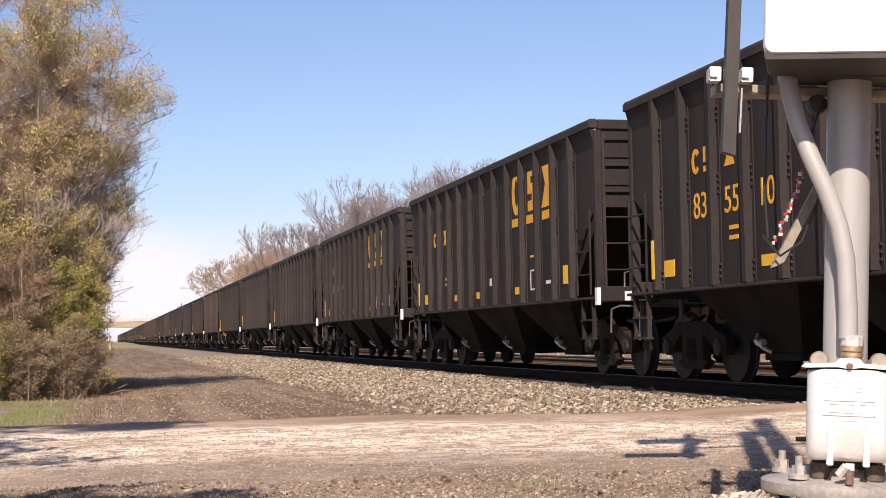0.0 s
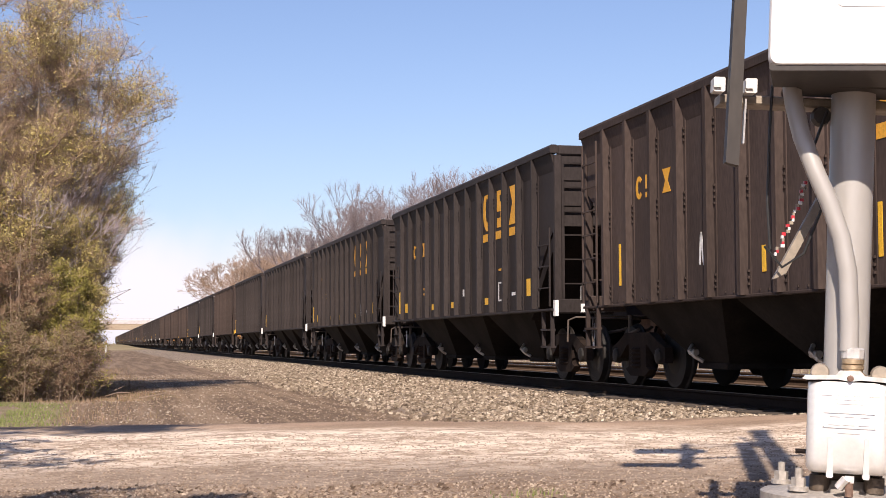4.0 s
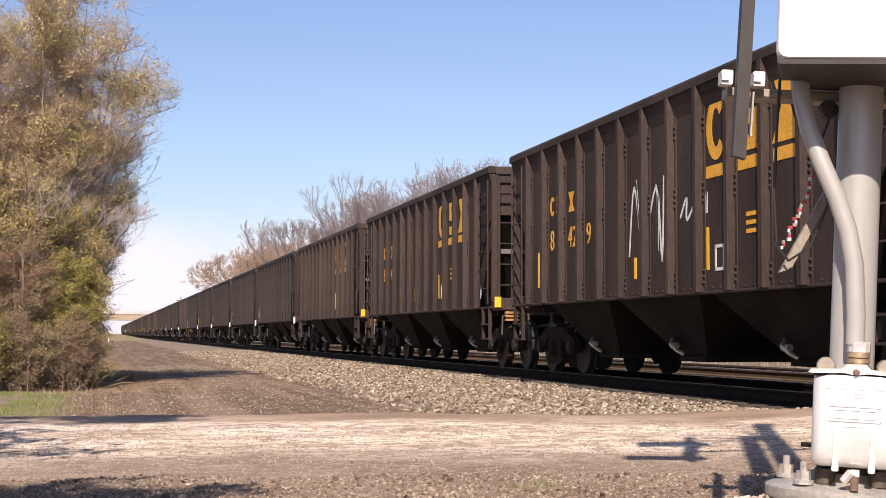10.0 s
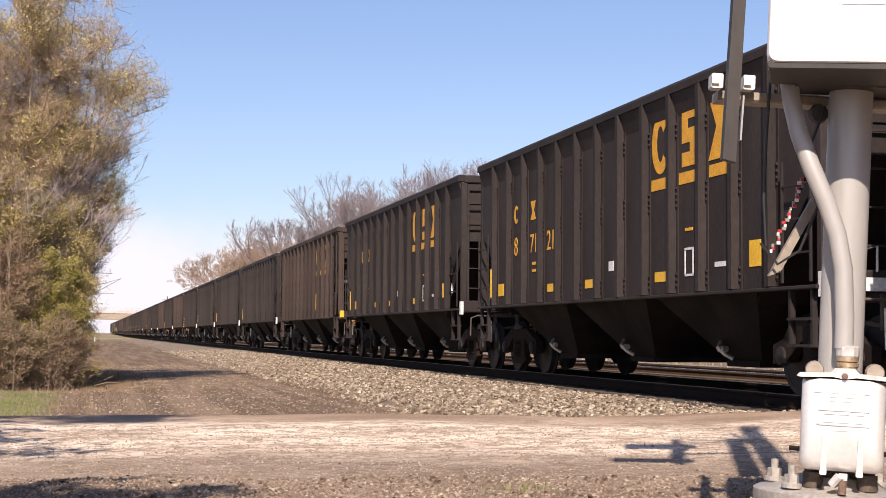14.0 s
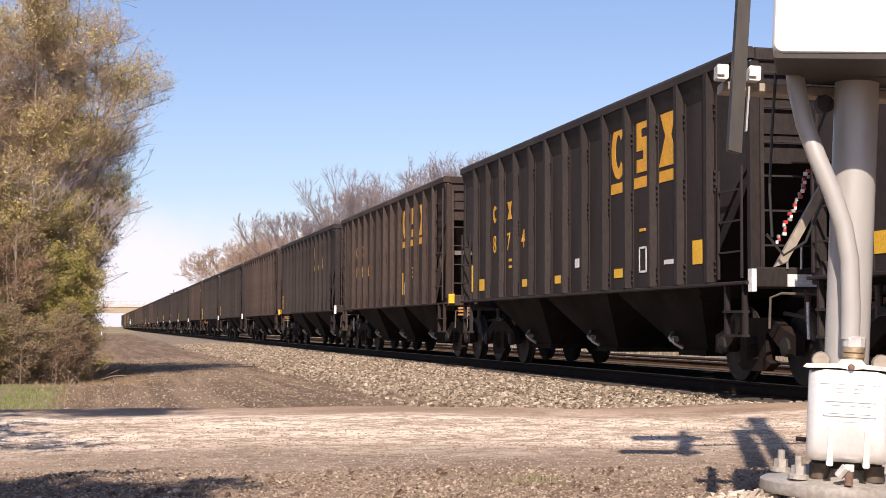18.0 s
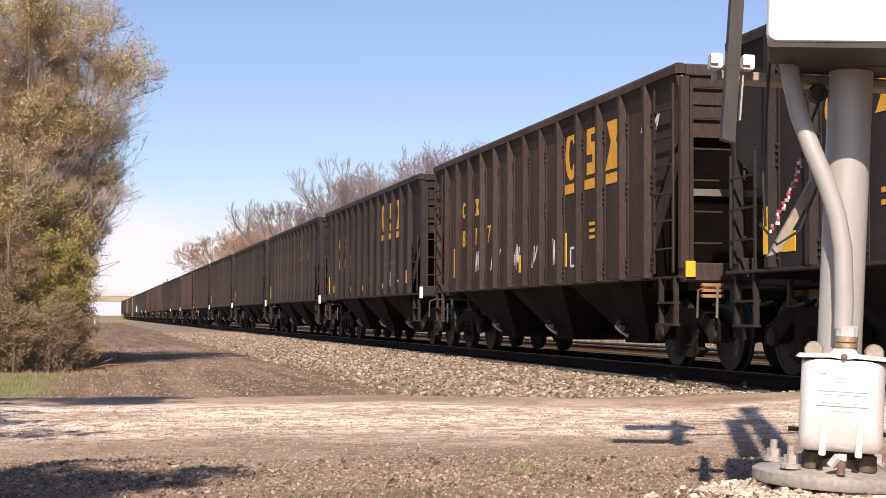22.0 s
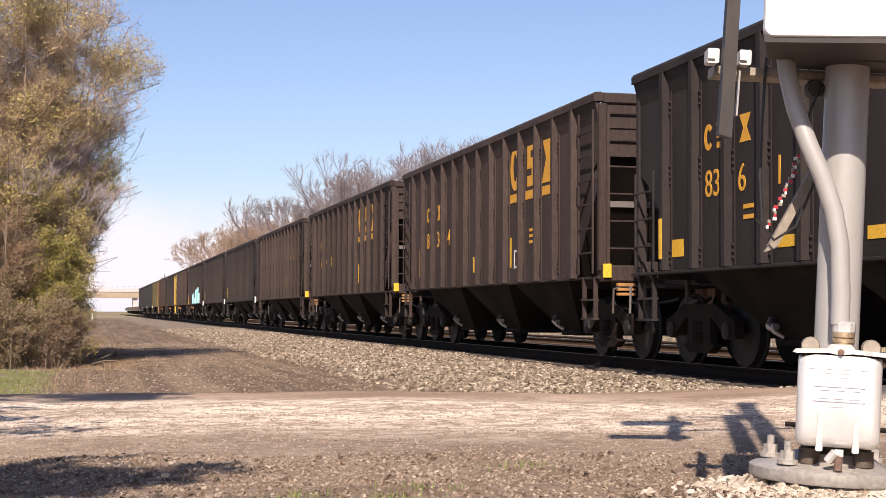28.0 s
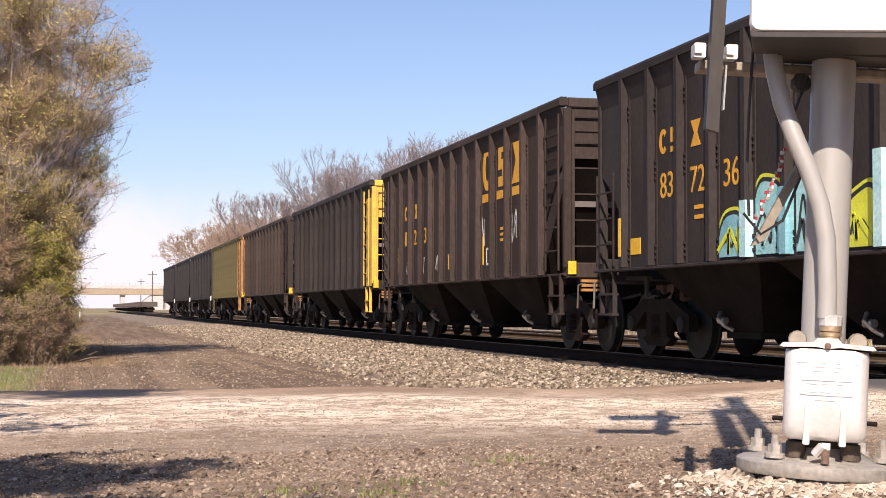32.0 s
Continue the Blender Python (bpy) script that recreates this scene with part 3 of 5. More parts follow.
def hopper(name, label, paint, old=False, plain=False, end_paint=None):
    """An open-top hopper car, its far end at y 0 and its near end at -BODY, on rails at z 0."""
    c = thing(name, label, "hopper car", group="cars of the coal train")
    cut_z, cut_y = (2.92, 1.15) if old else (2.52, 1.08)
    low = 1.85 if old else 1.66
    prof = [(0, 3.44), (-BODY, 3.44), (-BODY, cut_z), (-BODY + 0.35, cut_z - 0.2), (-BODY + cut_y, low), (-BODY + cut_y, 1.15), (-cut_y, 1.15), (-cut_y, low), (-0.35, cut_z - 0.2), (0, cut_z)]
    for sx in (-1, 1):
        x = sx * 1.485
        # the sheet flares out to the top chord over its last hand's width
        s = Shape().prism(prof, "x", x - 0.02, x + 0.02)
        s.hull8([(x - 0.02, -BODY, 3.44), (x + 0.02, -BODY, 3.44), (x + 0.02, 0, 3.44), (x - 0.02, 0, 3.44)],
                [(x - 0.02 + sx * 0.08, -BODY, 3.75), (x + 0.02 + sx * 0.08, -BODY, 3.75), (x + 0.02 + sx * 0.08, 0, 3.75), (x - 0.02 + sx * 0.08, 0, 3.75)])
        part("side_sheet", s, paint, c)
    posts = POSTS if not plain else POSTS[::2]
    post = Shape()
    out, zb = SIDE - DEEP, 1.15 if old else 1.175
    post.prism([(SIDE, -0.135), (SIDE - 0.014, -0.135), (SIDE - 0.014, -0.076), (out - 0.010, -0.064), (out - 0.010, -0.036), (out, -0.032), (out, 0.058),
                (SIDE - 0.014, 0.075), (SIDE - 0.014, 0.135), (SIDE, 0.135)][::-1], "z", zb, 3.745)
    pm = post.mesh("side_post", paint)
    turn = pose(0, 0, 0, 0, 0, 180)
    for k in posts:
        part("side_post", pm, None, c, at=pose(0, -k, 0))
    for k in posts[::1 if not plain else 2]:
        part("side_post", pm, None, c, at=pose(0, -k, 0) @ turn)
    # rivet clusters on the flange of each post, joined
    s = Shape()
    for k in posts:
        for z0, count in ((1.26, 3), (2.28, 4), (3.18, 3)):
            for j in range(count):
                s.box(SIDE - 0.036, SIDE - 0.014, -k - 0.122, -k - 0.096, z0 + 0.075 * j, z0 + 0.028 + 0.075 * j)
    for k in range(48 if old else 0):
        s.box(SIDE - 0.012, SIDE, -1.2 - k * 0.238, -1.176 - k * 0.238, 1.19, 1.215)
    tagged(part("rivets", s, paint, c, "rows of small rivets"), kind="stuff")
    for sx in (-1, 1):
        x = sx * 1.53
        s = Shape().prism([(x - 0.075, 3.735), (x + 0.075, 3.735), (x + 0.075, 3.83), (x + 0.045, TOP), (x - 0.045, TOP), (x - 0.075, 3.83)], "y", -BODY - 0.03, 0.03)
        part("top_chord", s, paint, c)
        s = Shape().box(x - 0.07, x + 0.07, -BODY - 0.05, 0.05, 1.125, 1.165, 0.008) if not old else Shape().box(x - 0.05 - sx * 0.03, x + 0.03 - sx * 0.03, -BODY - 0.05, 0.05, 1.12, 1.158, 0.008)
        part("side_sill", s, paint, c)
    for y, w in ((0.0, 1), (-BODY, -1)):
        ep = end_paint if end_paint and w < 0 else paint
        part("end_chord", Shape().box(-1.46, 1.46, y - 0.06, y + 0.06, 3.70, 3.86, 0.02), ep, c)
        s = Shape().box(-1.42, 1.42, y - 0.02, y + 0.02, cut_z, 3.70)
        for z in (cut_z, cut_z + 0.42) if old else (cut_z, 2.86, 3.28):
            s.box(-1.40, 1.40, y + w * 0.02, y + w * 0.045, z, z + 0.05)
        part("end_sheet", s, ep, c)
        run = 1.55 if old else 1.75
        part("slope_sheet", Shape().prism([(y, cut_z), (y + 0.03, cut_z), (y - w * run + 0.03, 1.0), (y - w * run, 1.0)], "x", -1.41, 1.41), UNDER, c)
        for sx in (-1, 1):
            s = Shape().box(sx * 1.47 - 0.06, sx * 1.47 + 0.06, y - 0.055, y + 0.055, 1.25, 3.70, 0.012)
            part("corner_post", s, ep, c)
        s = Shape()
        s.box(-1.5, 1.5, y - 0.12, y + 0.12, 1.08, 1.32, 0.02)
        s.box(-0.55, 0.55, y - 0.9, y + 0.9, 1.0, 1.12)
        part("end_sill", s, paint, c)
        # ladder on the end
        steps = [1.56 + 0.40 * k for k in range(6)]
        s = Shape().ladder(-1.42, -0.70, steps, 1.32, 3.66, y + w * 0.055, y + w * 0.085, lambda u, v, d: (u, d, v), rung=0.022)
        part("end_ladder", s, ep, c, "end ladder of narrow rungs")
        # ladder on the side
        ya, yb = sorted((y - w * 0.06, y - w * 0.74))
        steps = [1.50 + 0.36 * k for k in range(6 if old else 3)]
        s = Shape().ladder(ya, yb, steps, 1.20, 3.62 if old else 2.50, -1.60, -1.575, lambda u, v, d: (d, u, v), stile=0.030, rung=0.022)
        part("side_ladder", s, ep, c, "side ladder of narrow rungs")
        # stirrup step
        s = Shape()
        for yy in (y - w * 0.12, y - w * 0.62):
            s.box(-1.56, -1.50, yy - 0.025, yy + 0.025, 0.52, 1.15)
        for z in (0.52, 0.80):
            s.box(-1.58, -1.48, min(y - w * 0.10, y - w * 0.64), max(y - w * 0.10, y - w * 0.64), z, z + 0.03)
        part("stirrup_step", s, ep, c)
        coupler(c, y, w)
        # rod that lifts the coupler pin, with its hanging handle, and the brake pipe behind it
        s = Shape().tube([(-1.36, y + w * 0.16, 0.62), (-1.35, y + w * 0.17, 0.97), (-1.22, y + w * 0.18, 1.02), (-0.5, y + w * 0.18, 1.00), (-0.12, y + w * 0.3, 0.98)], 0.016, 6)
        part("pin_lifting_rod", s, DUSTY, c, "worn pin lifting rod", smooth=True)
        s = Shape().tube([(-0.85, y - w * 0.5, 0.80), (-0.80, y + w * 0.05, 0.74), (-0.45, y + w * 0.15, 0.80), (-0.36, y + w * 0.24, 0.84)], 0.026, 7)
        s.box(-0.83, -0.76, y - 0.03, y + 0.05, 0.70, 1.08, 0.02)
        part("brake_pipe", s, DUSTY, c, "dusty brake pipe and hanger", smooth=True)
        # brace from the sill up to the slope
        s = Shape()
        for sx in (-0.62,):
            s.hull8([(sx - 0.04, y - w * 0.1, 1.3), (sx + 0.04, y - w * 0.1, 1.3), (sx + 0.04, y - w * 0.2, 1.3), (sx - 0.04, y - w * 0.2, 1.3)],
                    [(sx - 0.04, y - w * 0.1, cut_z), (sx + 0.04, y - w * 0.1, cut_z), (sx + 0.04, y - w * 0.2, cut_z), (sx - 0.04, y - w * 0.2, cut_z)])
        part("end_brace", s, ep, c)
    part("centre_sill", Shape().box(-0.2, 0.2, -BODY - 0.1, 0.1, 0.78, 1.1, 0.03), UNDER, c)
    for k, y in enumerate((-3.3, -6.8, -10.3)):
        s = Shape()
        top = [(-1.40, y - 1.55, 1.19), (1.40, y - 1.55, 1.19), (1.40, y + 1.55, 1.19), (-1.40, y + 1.55, 1.19)]
        bot = [(-0.80, y - 0.42, 0.33), (0.80, y - 0.42, 0.33), (0.80, y + 0.42, 0.33), (-0.80, y + 0.42, 0.33)]
        s.hull8(bot, top)
        s.box(-0.86, 0.86, y - 0.48, y + 0.48, 0.30, 0.38)
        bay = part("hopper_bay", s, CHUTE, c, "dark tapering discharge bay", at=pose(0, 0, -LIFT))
        s = Shape().tube([(-1.02, y + 0.30, 0.62), (-1.1, y + 0.22, 0.54), (-1.04, y + 0.16, 0.46), (-0.95, y + 0.1, 0.40)], 0.028, 6)
        s.box(-1.08, -1.0, y + 0.12, y + 0.30, 0.48, 0.56, 0.02)
        part("door_latch", s, BRIGHT, bay, "bright worn door latch")
    truck(c, -0.95)
    truck(c, -BODY + 0.95)
    if old:
        part("brake_bracket", Shape().box(-1.5, -1.37, -BODY - 0.16, -BODY - 0.1, 1.14, 1.34, 0.015), YELLOW, c, "yellow reflector bracket")
        s = Shape()
        for z in (1.02, 0.95, 0.88):
            s.box(-1.30, -1.02, -BODY - 0.2, -BODY - 0.13, z, z + 0.04)
        part("brake_step", s, ORANGE, c, "orange step bars")
        part("uncoupling_lever", Shape().tube([(-1.1, -BODY - 0.2, 1.02), (-1.12, -BODY - 0.22, 0.62)], 0.018, 6), CHALK, c, "pale worn lever")
        part("crossbar", Shape().box(-1.4, 1.4, -BODY + 0.02, -BODY + 0.06, 2.18, 2.27), CHALK, c, "pale crossbar")
        s = Shape().lathe([(0.0, -0.02), (0.25, -0.02), (0.27, 0.0), (0.25, 0.02), (0.0, 0.02)], (0.35, -BODY - 0.12, 2.0), "y", 16)
        part("brake_wheel", s, TRUCK, c, "round hand brake wheel")
    else:
        part("corner_plate", Shape().box(-1.56, -1.50, -BODY - 0.13, -BODY - 0.03, 1.04, 1.30), WHITE, c, "white corner plate")
        part("number_plate", Shape().box(-1.12, -0.72, -BODY - 0.14, -BODY - 0.125, 1.10, 1.24), WHITE, c, "white end plate")
        part("uncoupling_lever", Shape().tube([(-0.98, -BODY - 0.35, 0.92), (-0.98, -BODY - 0.36, 0.50)], 0.018, 6), WHITE, c, "white lever")
        part("grab_rail", Shape().tube([(-1.12, -BODY - 0.13, 1.3), (-1.12, -BODY - 0.14, 1.52), (-0.95, -BODY - 0.14, 1.56), (-0.95, -BODY - 0.13, 1.3)], 0.014, 6), BRIGHT, c, smooth=True)
        s = Shape().lathe([(0.0, -0.02), (0.22, -0.02), (0.24, 0.0), (0.22, 0.02), (0.0, 0.02)], (0.9, -0.18 + 0.3, 1.75), "y", 16)
        part("brake_wheel", s, TRUCK, c, "round hand brake wheel")
    return c


TEXTS = {}
FACE = Matrix(((0, 0, -1, 0), (-1, 0, 0, 0), (0, 1, 0, 0), (0, 0, 0, 1)))


def lettering(text, height, material):
    """A mesh of flat letters, made once for each text."""
    key = (text, height, material.name)
    if key not in TEXTS:
        cu = bpy.data.curves.new("letters", "FONT")
        cu.body, cu.size, cu.extrude, cu.align_x = text, height * 1.38, 0.003, "CENTER"
        ob = new("letters", cu)
        bpy.context.view_layer.update()
        me = bpy.data.meshes.new_from_object(ob.evaluated_get(bpy.context.evaluated_depsgraph_get()))
        bpy.data.objects.remove(ob)
        bpy.data.curves.remove(cu)
        me.materials.clear()
        me.materials.append(material)
        TEXTS[key] = me
    return TEXTS[key]


def patch(car, name, y0, y1, z0, z1, material, label="", x=SIDE - 0.004):
    key = ("patch", round(y1 - y0, 3), round(z1 - z0, 3), material.name)
    if key not in TEXTS:
        TEXTS[key] = Shape().box(-0.003, 0.003, 0, y1 - y0, 0, z1 - z0).mesh(name, material)
    return part(name, TEXTS[key], None, car, label, at=pose(x, -y1, z0))


def middle(k):
    """The middle of the panel between posts k and k + 1, counted from 1 at the far end."""
    return (POSTS[k - 1] + POSTS[k]) / 2


def logo_shapes():
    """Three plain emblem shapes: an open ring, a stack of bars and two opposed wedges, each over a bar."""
    out = []
    w, h = 0.30, 0.40
    s = Shape()
    n = 20
    gap = radians(38)
    for z in (0.0, 0.004):
        for r, r2 in ((1, 1), (0.42, 0.60)):
            turns = [gap + (2 * math.pi - 2 * gap) * k / (n - 1) for k in range(n)]
            s.v += [(w * r * math.cos(a), h * r2 * math.sin(a), z) for a in turns]
    for k in range(n - 1):
        j = k + 1
        s.f += [(2 * n + k, 2 * n + j, 3 * n + j, 3 * n + k), (k, j, 2 * n + j, 2 * n + k), (n + j, n + k, 3 * n + k, 3 * n + j)]
    out.append(s)
    s = Shape()
    for z in (-0.30, 0.0, 0.30):
        s.box(-0.22, 0.22, z - 0.09, z + 0.09, 0, 0.004)
    s.box(-0.22, -0.04, 0.09, 0.21, 0, 0.004)
    s.box(0.04, 0.22, -0.21, -0.09, 0, 0.004)
    out.append(s)
    s = Shape()
    s.prism([(-0.34, 0.4), (0.34, 0.4), (0.10, 0.0), (-0.10, 0.0)], "z", 0, 0.004)
    s.prism([(-0.34, -0.4), (-0.10, 0.0), (0.10, 0.0), (0.34, -0.4)], "z", 0, 0.004)
    out.append(s)
    return [q.mesh("emblem", GOLD) for q in out] + [Shape().box(-0.32, 0.32, -0.075, 0.075, 0, 0.004).mesh("emblem_bar", GOLD)]


EMBLEM = logo_shapes()


def on_side(y, z):
    return Matrix.Translation((SIDE - 0.002, -y, z)) @ FACE


def small_marks(car):
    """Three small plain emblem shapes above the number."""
    for k, y in enumerate((middle(2) - 0.17, middle(2) + 0.17, middle(3) - 0.10)):
        part("small_emblem", EMBLEM[k], None, car, at=on_side(y + 0.03, 2.75) @ Matrix.Diagonal((0.44, 0.40, 1, 1)))


def mark_new(car, digits):
    for k, p in enumerate((9, 10, 11)):
        part("emblem", EMBLEM[k], None, car, "faded yellow emblem" if k == 0 else "", at=on_side(middle(p), 3.16))
        part("emblem_bar", EMBLEM[3], None, car, at=on_side(middle(p), 2.63))
    small_marks(car)
    for p, d in zip((2, 3, 4), digits):
        if d:
            part("road_number", lettering(d, 0.335, GOLD), None, car, "yellow painted number", at=on_side(middle(p) - (0.16 if len(d) == 1 else 0.03), 2.03))
    patch(car, "stencil", middle(3) - 0.12, middle(3) + 0.14, 1.82, 1.87, GOLD)
    patch(car, "stencil", middle(3) - 0.12, middle(3) + 0.14, 1.70, 1.75, GOLD)
    patch(car, "jack_stencil", POSTS[0] - 0.05, POSTS[0] + 0.05, 1.32, 1.84, YELLOW, "yellow stencil strip", x=SIDE - DEEP - 0.014)
    patch(car, "reflector", POSTS[0] + 0.12, POSTS[0] + 0.50, 1.34, 1.56, YELLOW, "yellow reflective square")
    for p in (4, 6, 9):
        patch(car, "reflector", middle(p) - 0.2, middle(p) + 0.2, 1.34, 1.47, YELLOW)
    patch(car, "reflector", middle(12) - 0.15, middle(12) + 0.15, 1.42, 1.72, YELLOW)
    patch(car, "tag", middle(7) - 0.1, middle(7) + 0.1, 1.56, 1.70, WHITE, "white label")
    for z0, z1, a, b in ((1.38, 1.74, -0.14, -0.11), (1.38, 1.74, 0.11, 0.14), (1.38, 1.41, -0.14, 0.14), (1.71, 1.74, -0.14, 0.14)):
        patch(car, "stencil_frame", middle(10) + a, middle(10) + b, z0, z1, WHITE)
    patch(car, "stencil", middle(11) - 0.16, middle(11) + 0.16, 1.46, 1.52, WHITE)
    patch(car, "stencil", middle(10) - 0.12, middle(10) + 0.12, 1.95, 1.99, GOLD)


def mark_old(car, digits, big=True):
    if big:
        for k, p in enumerate((9, 10, 11)):
            part("emblem", EMBLEM[k], None, car, "faded yellow emblem" if k == 0 else "", at=on_side(middle(p), 3.16))
            part("emblem_bar", EMBLEM[3], None, car, at=on_side(middle(p), 2.63))
    small_marks(car)
    for p, d in zip((2, 3, 4), digits):
        if d:
            part("road_number", lettering(d, 0.345, GOLD), None, car, "yellow painted number", at=on_side(middle(p) - (0.16 if len(d) == 1 else 0.03), 2.02))
    patch(car, "reflector", middle(1) - 0.04, middle(1) + 0.04, 1.42, 2.02, YELLOW, "narrow yellow strip")
    patch(car, "reflector", middle(6) - 0.05, middle(6) + 0.05, 1.4, 1.7, YELLOW)
    patch(car, "reflector", middle(9) - 0.32, middle(9) - 0.24, 1.42, 1.95, YELLOW)
    for z0, z1, a, b in ((1.40, 1.72, -0.14, -0.10), (1.40, 1.72, 0.10, 0.14), (1.40, 1.44, -0.14, 0.14), (1.68, 1.72, -0.14, 0.14)):
        patch(car, "stencil_frame", middle(9) + a + 0.08, middle(9) + b + 0.08, z0, z1, WHITE)
    for z in (1.80, 1.90, 2.0):
        patch(car, "stencil", middle(10) - 0.1, middle(10) + 0.18, z, z + 0.05, GOLD)


def scrawl(car, name, y0, z0, w, h, material, turns, seed, label, r=0.014, x=SIDE - 0.004):
    """A loose line of spray paint, a flat ribbon on the side sheet."""
    g, pts = random.Random(seed), []
    for k in range(turns + 1):
        pts.append((x, -(y0 + w * (k / turns + g.uniform(-0.22, 0.22))), z0 + h * (0.5 + (0.5 if k % 2 else -0.5) * g.uniform(0.4, 1.0))))
    line = []
    for k in range(turns):
        p0, p1, p2, p3 = (Vector(pts[min(max(m, 0), turns)]) for m in (k - 1, k, k + 1, k + 2))
        for u in (0.0, 0.25, 0.5, 0.75):
            line.append(0.5 * (2 * p1 + (p2 - p0) * u + (2 * p0 - 5 * p1 + 4 * p2 - p3) * u * u + (3 * p1 - p0 - 3 * p2 + p3) * u ** 3))
    line.append(Vector(pts[-1]))
    pts = line
    s = Shape()
    for a, b in zip(pts, pts[1:]):
        d = Vector(b) - Vector(a)
        n = Vector((0, -d.z, d.y)).normalized() * r * 1.6
        a, b = Vector(a), Vector(b)
        e = Vector((0.003, 0, 0))
        s.hull8([a - n, a + n, a + n + e, a - n + e], [b - n, b + n, b + n + e, b - n + e])
    part(name, s, material, car, label)


NEW_LABEL = "black open-top hopper car with yellow emblem and white end plates"
OLD_LABEL = "weathered brown-black hopper car with yellow emblem and open ladder end"
new_car = hopper("hopper_car", NEW_LABEL, BLACK)
old_car = hopper("hopper_car", OLD_LABEL, BROWN, old=True)
OLD = {7, 12, 15, 16, 17, 18, 24, 29, 31, 34, 40, 43, 44, 45, 49, 51}
DIGITS = {1: ("83", "55", "10"), 3: ("8", "6", "4"), 4: ("83", "57", "21"), 6: ("8", "6", "19"), 9: ("83", "6", ""), 10: ("83", "70", "21"), 11: ("", "7", ""),
          12: ("8", "0", "4"), 13: ("83", "64", "85"), 15: ("8", "4", ""), 16: ("8", "42", "9"), 17: ("81", "48", ""), 18: ("8", "4", "0"), 19: ("83", "5", "31"),
          20: ("83", "53", "08"), 21: ("8", "5", "4"), 22: ("8", "71", "21"), 26: ("83", "54", "90"), 27: ("83", "50", "19"), 28: ("8", "7", "4"),
          29: ("80", "88", "6"), 31: ("8", "8", "13"), 32: ("83", "52", "06"), 34: ("8", "1", "7"), 35: ("83", "65", "31"), 37: ("83", "62", "15"),
          38: ("83", "51", "3"), 42: ("83", "6", "1"), 43: ("80", "34", "4"), 44: ("8", "4", "0"), 45: ("80", "32", "68"), 46: ("8", "5", "5"),
          47: ("8", "71", "0"), 48: ("83", "72", "36"), 49: ("8", "2", "3")}
OFFSETS = [(0, -0.045), (6, -0.040), (7.5, 0.01), (9, 0.045), (11, 0.045), (13, 0.022), (18, 0.01), (22, 0.005), (24, -0.035), (25, 0.0), (28, 0.01), (30, 0.0), (32, -0.05)]
CARS = {}
used = {"new": False, "old": False}
for n in range(0, 56):
    kind = "old" if n in OLD else "new"
    if n == 50:
        car = hopper("hopper_car", "dark hopper car with a bright yellow painted end", BLACK, old=True, end_paint=SAFETY)
    elif n == 52:
        car = hopper("hopper_car", "faded olive-yellow hopper car with rusty orange end", OLIVE, old=True, end_paint=ORANGE)
    elif n >= 53:
        car = hopper("hopper_car", "plain dark slate hopper car near the tail of the train", SLATE, plain=True) if n == 53 else copy_thing(CARS[53], Matrix())
    elif not used[kind]:
        car, used[kind] = (new_car if kind == "new" else old_car), True
    else:
        # copies come from the unmarked first car
        car = None
    CARS[n] = car
for n in range(0, 56):
    if CARS[n] is None:
        CARS[n] = copy_thing(old_car if n in OLD else new_car, Matrix())
for n in range(0, 50):
    (mark_old if n in OLD else mark_new)(CARS[n], DIGITS.get(n, ("", "", "")))
mark_old(CARS[51], ("", "", ""), big=False)

# ---- spray paint on single cars ----
scrawl(CARS[16], "spray_tag", 6.2, 1.55, 1.2, 1.3, WHITE, 9, 3, "white sprayed scrawl")
scrawl(CARS[16], "spray_tag", 8.1, 2.0, 0.9, 0.5, WHITE, 6, 4, "white sprayed scrawl")
for k in range(5):
    scrawl(CARS[34], "spray_tag", 3.2 + 1.25 * k, 1.45, 0.5, 0.45, WHITE, 9, 20 + k, "white sprayed scrawl")
scrawl(CARS[34], "spray_tag", 12.3, 3.05, 0.5, 0.35, WHITE, 10, 31, "white sprayed scrawl")
scrawl(CARS[31], "spray_tag", 9.2, 2.0, 0.45, 0.3, WHITE, 10, 41, "white sprayed scrawl")
scrawl(CARS[31], "spray_tag", 11.2, 2.05, 0.7, 0.25, REDINK, 10, 42, "red sprayed scrawl")
scrawl(CARS[7], "spray_tag", 4.5, 1.5, 0.4, 0.5, WHITE, 6, 51, "white sprayed scrawl")
scrawl(CARS[49], "spray_tag", 8.6, 1.7, 0.4, 0.7, WHITE, 8, 61, "faded white sprayed scrawl")
scrawl(CARS[49], "spray_tag", 10.6, 1.75, 0.5, 0.6, WHITE, 9, 62, "white sprayed scrawl")
for k in range(3):
    scrawl(CARS[49], "spray_tag", 2.4 + 1.4 * k, 1.35, 0.35, 0.4, WHITE, 7, 63 + k, "white sprayed scrawl")
scrawl(CARS[45], "spray_tag", 6.0, 1.7, 0.6, 0.45, WHITE, 10, 71, "white sprayed scrawl")
scrawl(CARS[47], "spray_tag", 7.60, 1.30, 0.50, 0.95, LIME, 7, 83, "yellow-green sprayed scrawl", r=0.020)
scrawl(CARS[47], "spray_tag", 8.52, 1.45, 0.50, 1.10, LIME, 8, 85, "yellow-green sprayed scrawl", r=0.020)


